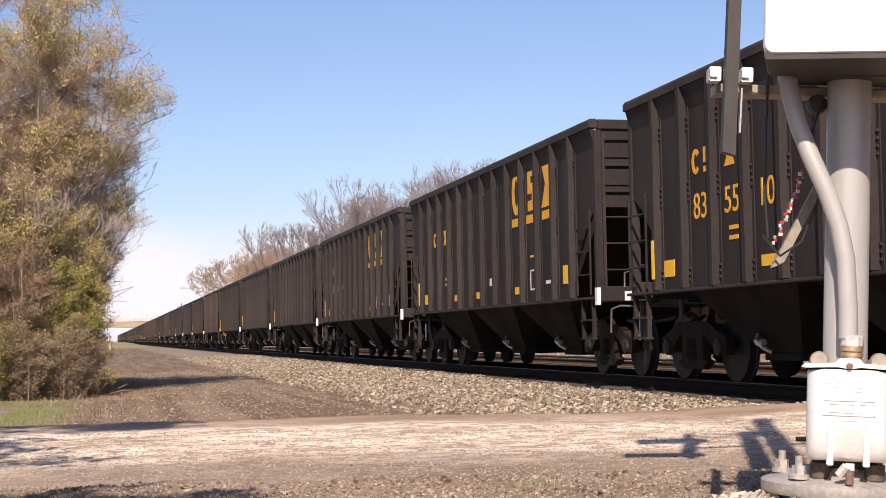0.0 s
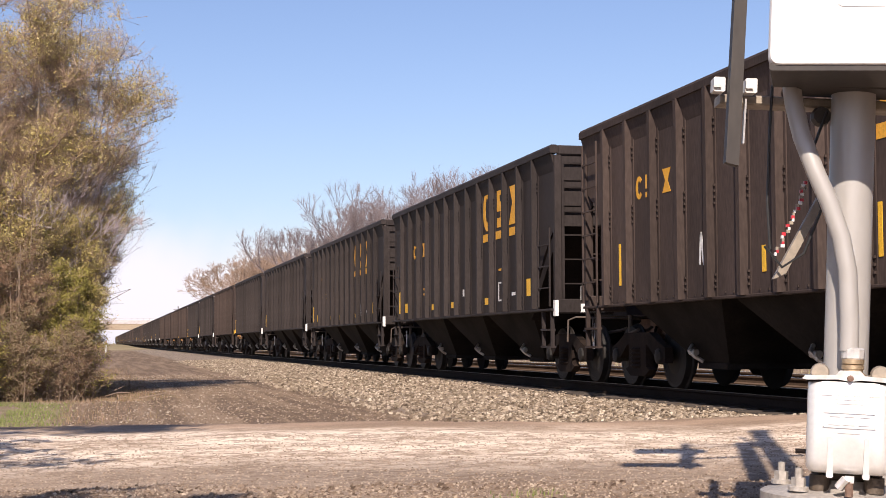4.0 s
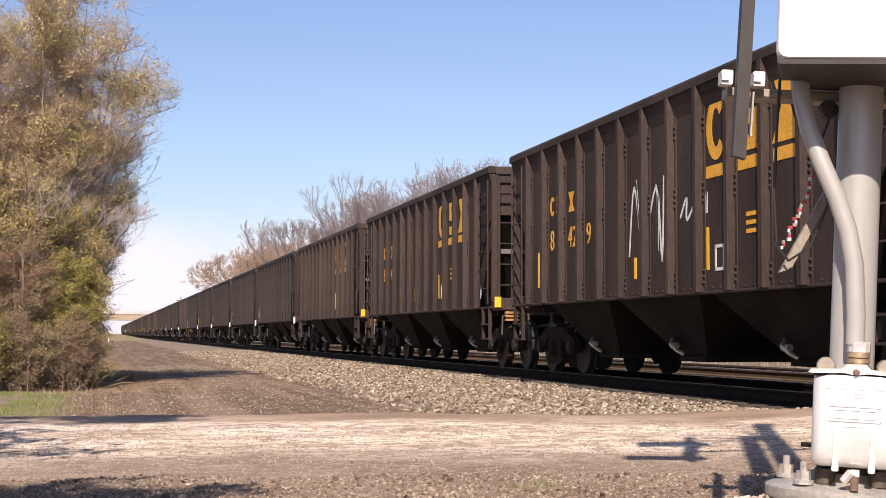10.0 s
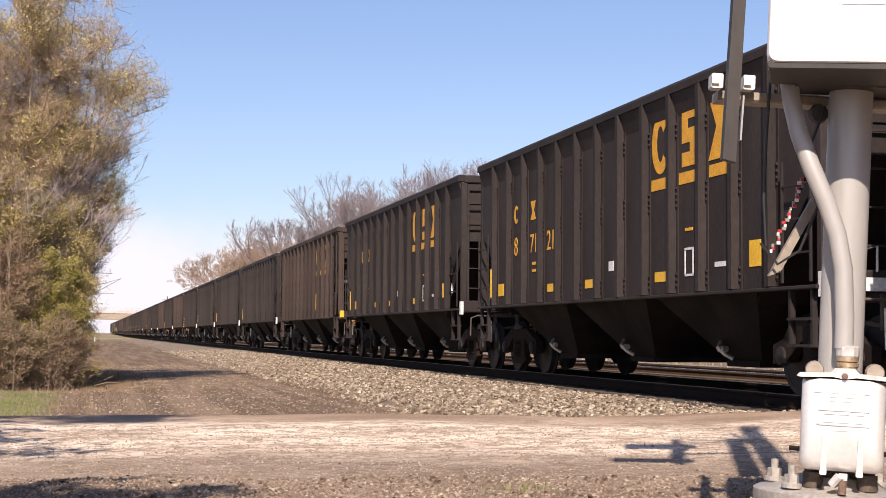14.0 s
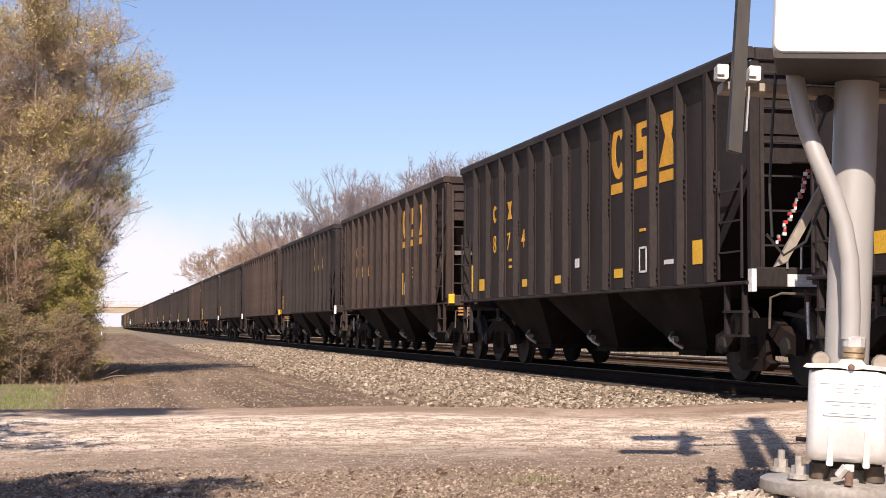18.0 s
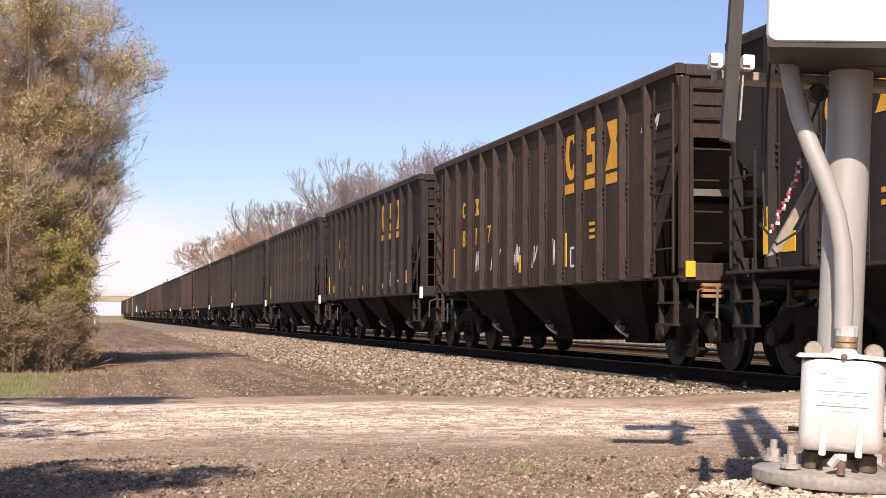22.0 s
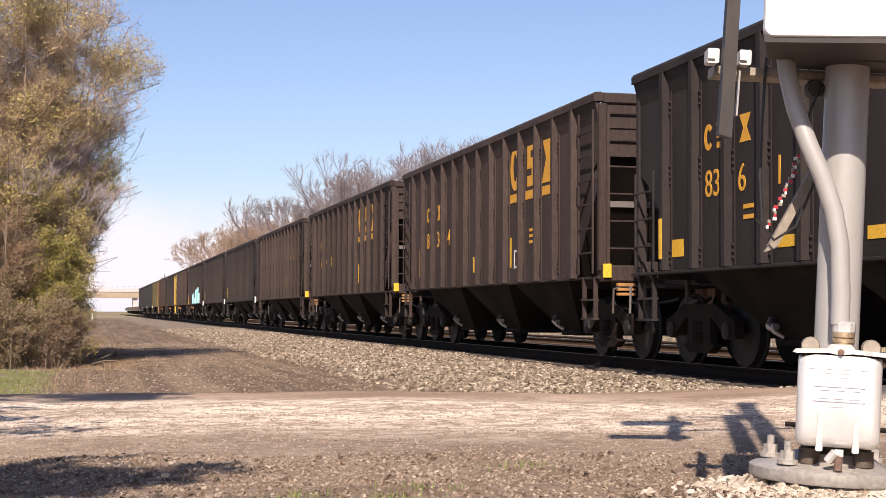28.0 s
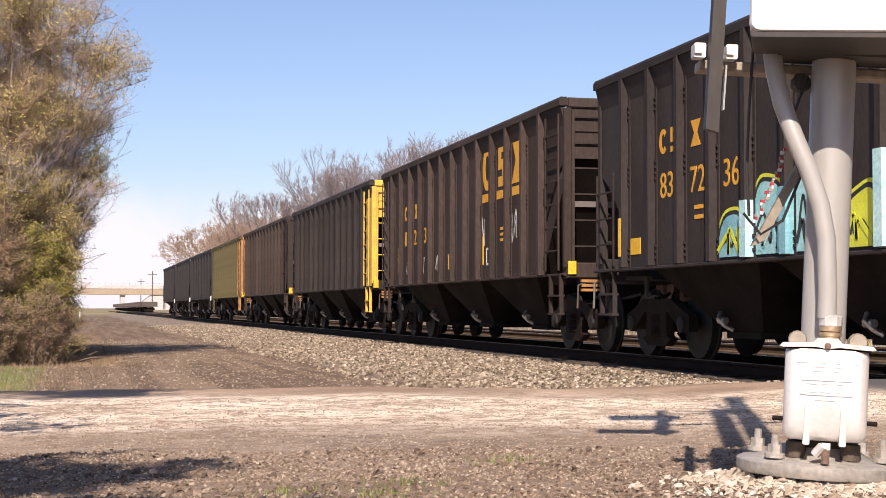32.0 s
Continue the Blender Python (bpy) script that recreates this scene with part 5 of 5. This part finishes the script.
def tree(name, label, x, y, height, wide, seed, leafy, stems=1, twigs=900, leaf=0.05, twig_mat=None, leaf_mat=None, low=0.15, thick=1.0, lean=(0, 0), rise=0.13, fine=1.0, limbs=0, edge=None, slim=1.0):
    """A tapered trunk or several stems, limbs that fork, and a crown of thin twigs with small leaves."""
    g = random.Random(seed)
    z0 = land(x, y)
    t = thing(name, label, "tree" if stems < 4 else "shrub", pose(x, y, z0))
    wood, twig, leaves = Shape(), Shape(), Shape()
    tips = []
    for k in range(stems):
        a = g.random() * 6.28
        off = Vector((math.cos(a), math.sin(a), 0)) * (0.0 if stems == 1 else wide * 0.25 * g.random())
        out = Vector((math.cos(a), math.sin(a), 0)) * (wide * 0.30 * g.random() if stems > 1 else 0.1) + Vector((*lean, 0)) * height * 0.15
        if edge:
            off.x = min(off.x, 0.0)
            out.x = min(out.x, lean[0] * height * 0.15 + 0.05)
        h = height * (g.uniform(0.75, 0.97) if k else 0.95)
        pts, rs = [], []
        for i in range(8):
            u = i / 7
            pts.append(off + out * u + Vector((g.uniform(-1, 1), g.uniform(-1, 1), 0)) * 0.05 * height * 0.25 * u + Vector((0, 0, h * u - 0.1)))
            rs.append(max(0.005, 0.016 * height * thick * (1 - 0.93 * u) / (1 if stems == 1 else 2.0)))
        wood.tube(pts, rs, 7)
        limbs_here = limbs or (15 if stems == 1 else 8)
        for j in range(limbs_here):
            u = low + (0.97 - low) * (j + g.random()) / limbs_here
            f = u * 7
            i = min(6, int(f))
            p = pts[i].lerp(pts[i + 1], f - i)
            b = g.random() * 6.28
            reach = wide * 0.5 * (1.0 - 0.55 * abs(u - 0.55)) * g.uniform(0.6, 1.05)
            tip = p + Vector((math.cos(b) * reach, math.sin(b) * reach, height * rise * g.uniform(0.2, 1.5) * (1.2 - u * 0.5)))
            if edge:
                over = x + tip.x - edge(z0 + tip.z)
                tip.x -= (over + 0.4 * g.random()) if over > 0 else 0
            mid = p.lerp(tip, 0.5) + Vector((g.uniform(-.1, .1), g.uniform(-.1, .1), -0.02)) * reach
            r = rs[i] * 0.5
            wood.tube([p, mid, tip], [r, r * 0.6, max(0.006, r * 0.25)], 5)
            tips += [(p.lerp(mid, 0.6), mid), (mid, tip), (mid.lerp(tip, 0.5), tip)]
            for _ in range(3):
                s0 = p.lerp(tip, g.uniform(0.3, 0.9))
                s1 = s0 + Vector((g.gauss(0, 1), g.gauss(0, 1), g.uniform(-0.1, 1.1))) * reach * 0.28
                wood.tube([s0, s1], [r * 0.35, 0.005], 4)
                tips.append((s0, s1))
    size = 0.06 * height * fine
    for _ in range(twigs):
        a, b = g.choice(tips)
        p = a.lerp(b, g.random())
        d = Vector((g.gauss(0, 1), g.gauss(0, 1), g.gauss(1.0, 0.7))).normalized() * size * g.uniform(0.6, 1.8)
        q = p + d * 0.5 + Vector((g.uniform(-1, 1), g.uniform(-1, 1), 0)) * size * 0.12
        e = p + d
        if edge and x + e.x > edge(z0 + e.z) + g.gauss(0.03, 0.10):
            continue
        w = (0.0010 * height ** 0.9 * thick + 0.0012) * slim
        twig.tube([p, q, e], [w, w * 0.7, w * 0.3], 3, caps=False)
        for _ in range(2):
            s0 = p.lerp(e, g.uniform(0.2, 0.9))
            s1 = s0 + Vector((g.gauss(0, 1), g.gauss(0, 1), g.gauss(0.3, 0.8))) * size * 0.32
            twig.spike(s0, s1, w * 0.65)
            if g.random() < leafy * (2.0 if noise.noise(((x + p.x) * 0.9, p.y * 0.9, p.z * 0.8)) > 0.02 else 0.35):
                for _ in range(5):
                    c = s0.lerp(s1, g.random()) + Vector((g.gauss(0, 1), g.gauss(0, 1), g.gauss(0, 1))) * 0.05
                    u = Vector((g.gauss(0, 1), g.gauss(0, 1), g.gauss(0, 1))).normalized()
                    v = u.orthogonal().normalized() * leaf * g.uniform(0.35, 0.7)
                    u = u * leaf * g.uniform(0.7, 1.3)
                    leaves.add([c - u, c + v, c + u, c - v], [(0, 1, 2, 3)])
    part("trunk", wood, BARK, t, "", smooth=True)
    part("crown", twig, twig_mat or TWIG, t)
    if leaves.v:
        part("leaves", leaves, leaf_mat or BUDS, t, "sparse young yellow-green leaves")
    return t


g = random.Random(77)
SHRUB = "dense brown shrub of thin stems with young yellow-green leaves"
SPRING = "tall slender tree with sparse yellow-green spring leaves"
E = hedge_edge
tree("tree", SPRING, -0.55, 31.2, 8.2, 3.8, 1, 0.27, stems=6, twigs=9500, leaf=0.024, low=0.16, lean=(0.6, 0), fine=0.75, rise=0.13, edge=E, slim=0.5, limbs=18, thick=0.8)
tree("tree", SPRING, -1.30, 30.4, 8.4, 3.4, 2, 0.27, stems=6, twigs=9500, leaf=0.024, low=0.10, lean=(0.4, 0), fine=0.75, rise=0.12, edge=E, slim=0.5, limbs=18, thick=0.8)
tree("tree", "tall thin tree with bare brown twigs", -2.2, 29.8, 9.0, 3.0, 3, 0.22, stems=6, twigs=9000, low=0.08, leaf=0.024, fine=0.75, edge=E, slim=0.5, limbs=16, thick=0.8)
tree("tree", "tall thin tree with bare brown twigs", -1.2, 33.5, 7.2, 2.4, 10, 0.05, stems=6, twigs=7500, leaf=0.017, low=0.05, fine=0.75, edge=E, slim=0.65, limbs=12, twig_mat=MAUVE)
for k, (x, y, h) in enumerate(((-0.95, 31.8, 5.7), (-0.85, 32.8, 5.4), (-1.2, 33.4, 6.0), (-0.8, 30.6, 4.9), (-0.75, 33.8, 4.2), (-0.6, 30.2, 3.4), (-0.55, 31.4, 3.2), (-0.7, 35.0, 3.4))):
    fork_tree("tree", "bare crooked young tree with lavender-grey twigs", x - 0.18, y, h, 41 + k, MAUVE, tip=0.0042, spread=27, levels=7, lean=(0.02, 0), sides=4, girth=0.005, wood_mat=TWIG, edge=E)
for k in range(7):
    tree("shrub", "low tangle of brown stems and dry grass at the wood's edge", -0.10 - 0.29 * k, 27.7 - 0.15 * k + g.uniform(-0.3, 0.3), g.uniform(0.8, 1.7), 0.8, 400 + k, 0.3, stems=9, twigs=750, leaf=0.019, leaf_mat=GREYB if k % 3 else GREEN, low=0.02, fine=1.3, twig_mat=RUSSET, edge=E, slim=0.7)
tree("shrub", SHRUB, -0.42, 28.4, 2.5, 1.1, 5, 0.6, stems=8, twigs=2500, leaf=0.021, leaf_mat=GREEN, low=0.03, edge=E, fine=0.8, slim=0.7)
tree("shrub", "brown leafless shrub of many thin stems", -1.45, 27.9, 3.0, 1.3, 6, 0.25, stems=10, twigs=3800, leaf=0.021, leaf_mat=GREYB, twig_mat=RUSSET, low=0.03, edge=E, fine=0.8, slim=0.7)
tree("shrub", "brown leafless shrub of many thin stems", -2.1, 27.5, 3.2, 1.4, 7, 0.25, stems=10, twigs=3800, leaf=0.021, leaf_mat=GREYB, twig_mat=RUSSET, low=0.03, edge=E, fine=0.8, slim=0.7)
tree("shrub", SHRUB, -0.25, 29.6, 3.6, 1.2, 8, 0.3, stems=9, twigs=2900, leaf=0.021, low=0.03, edge=E, fine=0.75, slim=0.6)
tree("shrub", SHRUB, -1.3, 28.9, 4.4, 1.6, 12, 0.3, stems=9, twigs=3600, leaf=0.021, low=0.03, edge=E, fine=0.75, slim=0.65)
tree("shrub", "brown leafless shrub of many thin stems", -2.0, 28.7, 5.0, 1.7, 14, 0.3, stems=9, twigs=4600, leaf=0.021, low=0.03, edge=E, fine=0.7, slim=0.65)
tree("shrub", "brown leafless shrub of many thin stems", -0.40, 33.0, 3.2, 1.2, 13, 0.2, stems=9, twigs=2800, leaf=0.021, leaf_mat=GREYB, low=0.03, edge=E, slim=0.7)
for k in range(9):
    y = 47 + k * 10 + g.uniform(-2, 2)
    h = g.uniform(3.0, 4.2)
    tree("tree", "bare brown tree in a row beside the railway", -1.35 + g.uniform(-0.2, 0.2), y, h, 2.0, 100 + k, 0.2, stems=5, twigs=1500, leaf=0.035, low=0.05, leaf_mat=GREYB, twig_mat=TAN, slim=0.8)
# bare trees beyond the railway
FARTREE = "bare leafless tree with fine grey-brown twigs"
for k in range(12):
    y = 118 + g.uniform(-6, 10)
    ang = radians(7.2 + k * 0.75)
    fork_tree("tree", FARTREE, y * math.tan(ang), y, 10.6 + g.uniform(-0.8, 0.8) + 0.42 * k, 200 + k, BARE, tip=0.009, spread=30, levels=7, sides=9)
for k in range(11):
    y = 225 + g.uniform(-12, 15)
    ang = radians(5.0 + k * 0.40)
    fork_tree("tree", "bare brown tree with dense fine twigs", y * math.tan(ang), y, 13.2 + g.uniform(-0.8, 1.0) + 0.30 * k, 230 + k, TAN, tip=0.014, spread=33, levels=7, sides=13, girth=0.010)
# the tree beside the viewpoint that shades the verge
tree("tree", "bare tree beside the road, known by its shade", -2.4, -0.5, 6.8, 4.2, 301, 0.8, stems=2, twigs=1900, leaf=0.085, low=0.42, rise=0.1)
tree("tree", "bare tree beside the road, known by its shade", -4.3, 6.6, 7.0, 5.2, 302, 0.25, stems=4, twigs=4200, leaf=0.06, low=0.3, rise=0.1)


# ---- far things ----
FIELD = mat("far_concrete", (0.50, 0.46, 0.45), 0.9, tone=(0.44, 0.40, 0.39), scale=0.3, fine=2)
GIRDER = mat("brown_bridge_girder", (0.36, 0.285, 0.20), 0.9, tone=(0.30, 0.24, 0.175), scale=0.3, fine=2)
br = thing("overpass", "pale concrete road overpass across the railway", "bridge", pose(0, 520, 0))
part("deck", Shape().box(-140, 150, -5, 5, 5.3, 7.3), GIRDER, br, "brown bridge girder")
part("parapet", Shape().box(-140, 150, -5.2, -4.9, 7.3, 8.5), FIELD, br)
for k in range(60):
    part("railing_post", Shape().box(-60 + 2 * k, -59.8 + 2 * k, -5.1, -5.0, 8.5, 9.2), FIELD, br)
part("railing", Shape().box(-60, 60, -5.1, -5.0, 9.1, 9.22), FIELD, br)
for x in (-18, 16):
    part("pier", Shape().box(x - 0.8, x + 0.8, -4, 4, -2, 5.6), FIELD, br, "concrete pier")
part("abutment", Shape().prism([(16, -2), (40, -2), (40, 5.6), (26, 5.6)], "y", -4.5, 4.5), FIELD, br, "sloping concrete abutment")
part("abutment", Shape().prism([(-20, -2), (-28, 5.6), (-42, 5.6), (-42, -2)], "y", -4.5, 4.5), FIELD, br)
GOND = mat("dull_brown_gondola_paint", (0.075, 0.055, 0.045), 0.8, tone=(0.11, 0.085, 0.07), scale=0.8, fine=8)


def gondola(y):
    c = thing("gondola_car", "low dull brown gondola car parked on the second track", "gondola car", pose(SECOND_X, y, 0), group="parked gondola cars")
    s = Shape()
    for sx in (-1.45, 1.37):
        s.box(sx, sx + 0.08, 0.3, 15.7, 1.05, 1.85)
    s.box(-1.45, 1.45, 0.3, 0.4, 1.05, 1.85)
    s.box(-1.45, 1.45, 15.6, 15.7, 1.05, 1.85)
    s.box(-1.45, 1.45, 0.3, 15.7, 0.95, 1.08)
    part("body", s, GOND, c)
    rib = Shape().box(-1.53, -1.45, -0.06, 0.06, 1.0, 1.85).mesh("side_post", GOND)
    for k in range(9):
        part("side_post", rib, None, c, at=pose(0, 1.2 + k * 1.7, 0))
    for yy in (2.2, 13.8):
        s = Shape().box(-1.0, 1.0, yy - 1.2, yy + 1.2, 0.35, 0.75)
        for k in (-0.9, 0.9):
            s.lathe([(0.45, -0.8), (0.45, 0.8)], (0, yy + k, 0.45), "x", 14)
        part("truck", s, UNDER, c)


for k in range(12):
    gondola(272 + k * 16.4)
# marker post beside the lane, and a far pole line
mp = thing("marker_post", "slim pale post with an orange top beside the lane", "post", pose(0.62, 165, land(0.62, 165)))
part("post", Shape().tube([(0, 0, 0), (0, 0, 0.85)], 0.07, 10), WHITE, mp)
part("cap", Shape().tube([(0, 0, 0.85), (0, 0, 1.25)], 0.075, 10), ORANGE, mp, "orange top")
WOODP = mat("weathered_pole_wood", (0.14, 0.11, 0.09), 0.9)
for k, (x, y) in enumerate(((21, 420), (23, 540), (26, 300))):
    p = thing("utility_pole", "weathered wooden utility pole with crossarm", "utility pole", pose(x, y, land(x, y)), group="far utility poles")
    part("pole", Shape().tube([(0, 0, -0.5), (0, 0, 11)], [0.2, 0.13], 8), WOODP, p)
    part("crossarm", Shape().box(-1.3, 1.3, -0.08, 0.08, 9.9, 10.1), WOODP, p)


# ---- grass, litter and fallen wood ----
def blades(name, label, spots, colours, category="grass"):
    """Many thin bent blades in one mesh; spots: x, y, height."""
    s, g = Shape(), random.Random(8)
    for x, y, h in spots:
        z, a = land(x, y) - 0.01, g.random() * 6.28
        lean = h * g.uniform(0.1, 0.7)
        d, n = Vector((math.cos(a), math.sin(a), 0)), Vector((-math.sin(a), math.cos(a), 0)) * max(0.003, h * 0.035)
        p = Vector((x, y, z))
        m, e = p + d * lean * 0.35 + Vector((0, 0, h * 0.6)), p + d * lean + Vector((0, 0, h))
        s.add([p - n, p + n, m + n * 0.7, m - n * 0.7, e], [(0, 1, 2, 3), (3, 2, 4)])
    return thing(name, label, category, kind="stuff", shape=s, material=island_mat(name + "_blade", colours, 0.8))


g = random.Random(15)
spots = []
for _ in range(15000):
    x, y = g.uniform(-3.2, -0.25), g.uniform(17.6, 25.5)
    if g.random() < smooth(-0.25, -0.9, x) and noise.noise((x * 0.9, y * 0.6, 5.0)) > -0.25:
        spots.append((x, y, g.uniform(0.025, 0.065)))
for _ in range(260):
    a, r = g.random() * 6.28, abs(g.gauss(0, 0.12))
    x, y = g.choice(((1.12, 5.55), (0.78, 5.7), (1.3, 5.9), (1.9, 6.5))) 
    spots.append((x + r * math.cos(a), y + r * math.sin(a), g.uniform(0.02, 0.05)))
blades("grass", "short fresh green grass beside the dusty road", spots, [(0.10, 0.14, 0.03), (0.15, 0.20, 0.045), (0.22, 0.245, 0.075), (0.28, 0.26, 0.11)])
spots = []
for _ in range(14000):
    y = 19 + 41 * g.random() ** 1.4
    x = -0.15 + g.gauss(0, 0.6) - (0.5 if y < 27 else 0)
    if y > 26 or (x > -0.55 and g.random() < 0.4):
        spots.append((x, y, g.uniform(0.03, 0.10)))
for _ in range(7000):
    y = 26.5 + 16 * g.random() ** 1.2
    x = 0.30 + g.gauss(0, 0.45)
    if noise.noise((x * 1.1, y * 0.7, 2.0)) > -0.12:
        spots.append((x, y, g.uniform(0.03, 0.09)))
blades("dry_grass", "pale dry grass and weeds along the wood's edge", spots, [(0.26, 0.165, 0.105), (0.38, 0.265, 0.18), (0.20, 0.12, 0.078), (0.18, 0.165, 0.06), (0.32, 0.205, 0.135)])
spots = []
for _ in range(9000):
    x, y = 16.6 + 7 * g.random() ** 1.3, 14 + 60 * g.random() ** 1.4
    if noise.noise((x * 0.6, y * 0.5, 9.0)) > 0.05:
        spots.append((x, y, g.uniform(0.06, 0.30)))
blades("brush", "pale dry weeds and grass beyond the second track", spots, [(0.34, 0.27, 0.17), (0.48, 0.40, 0.27), (0.20, 0.20, 0.07), (0.26, 0.19, 0.11), (0.55, 0.46, 0.33)])
for k in range(14):
    x, y = 0.1 + g.uniform(-0.6, 0.7), g.uniform(26, 33)
    a, n = g.uniform(-1.6, 1.6), g.uniform(0.3, 0.9)
    z = land(x, y) + 0.05
    pts = [(x, y, z), (x + 0.5 * n * math.cos(a), y + 0.5 * n * math.sin(a), z + 0.07), (x + n * math.cos(a), y + n * math.sin(a), z + g.uniform(0, 0.2))]
    thing("fallen_branch", "grey fallen branch lying in dry grass", "branch", shape=Shape().tube(pts, [0.014, 0.010, 0.004], 6), material=BARK, group="fallen branches")


def motions():
    """The train rolls towards the viewpoint at a nearly even speed."""
    times = [0, 1, 2, 3, 4.5, 6, 7.5, 9, 11, 13, 15.5, 18, 20, 22, 24, 25, 26.5, 28, 30, 31, 32]
    for n, car in CARS.items():
        rows = []
        for t in times:
            off = float(np.interp(t, [a for a, _ in OFFSETS], [b for _, b in OFFSETS]))
            rows.append((t, pose(TRACK_X, PITCH * (n + 0.35 + off - SPEED * t), LIFT)))
        walk(car, rows)


motions()
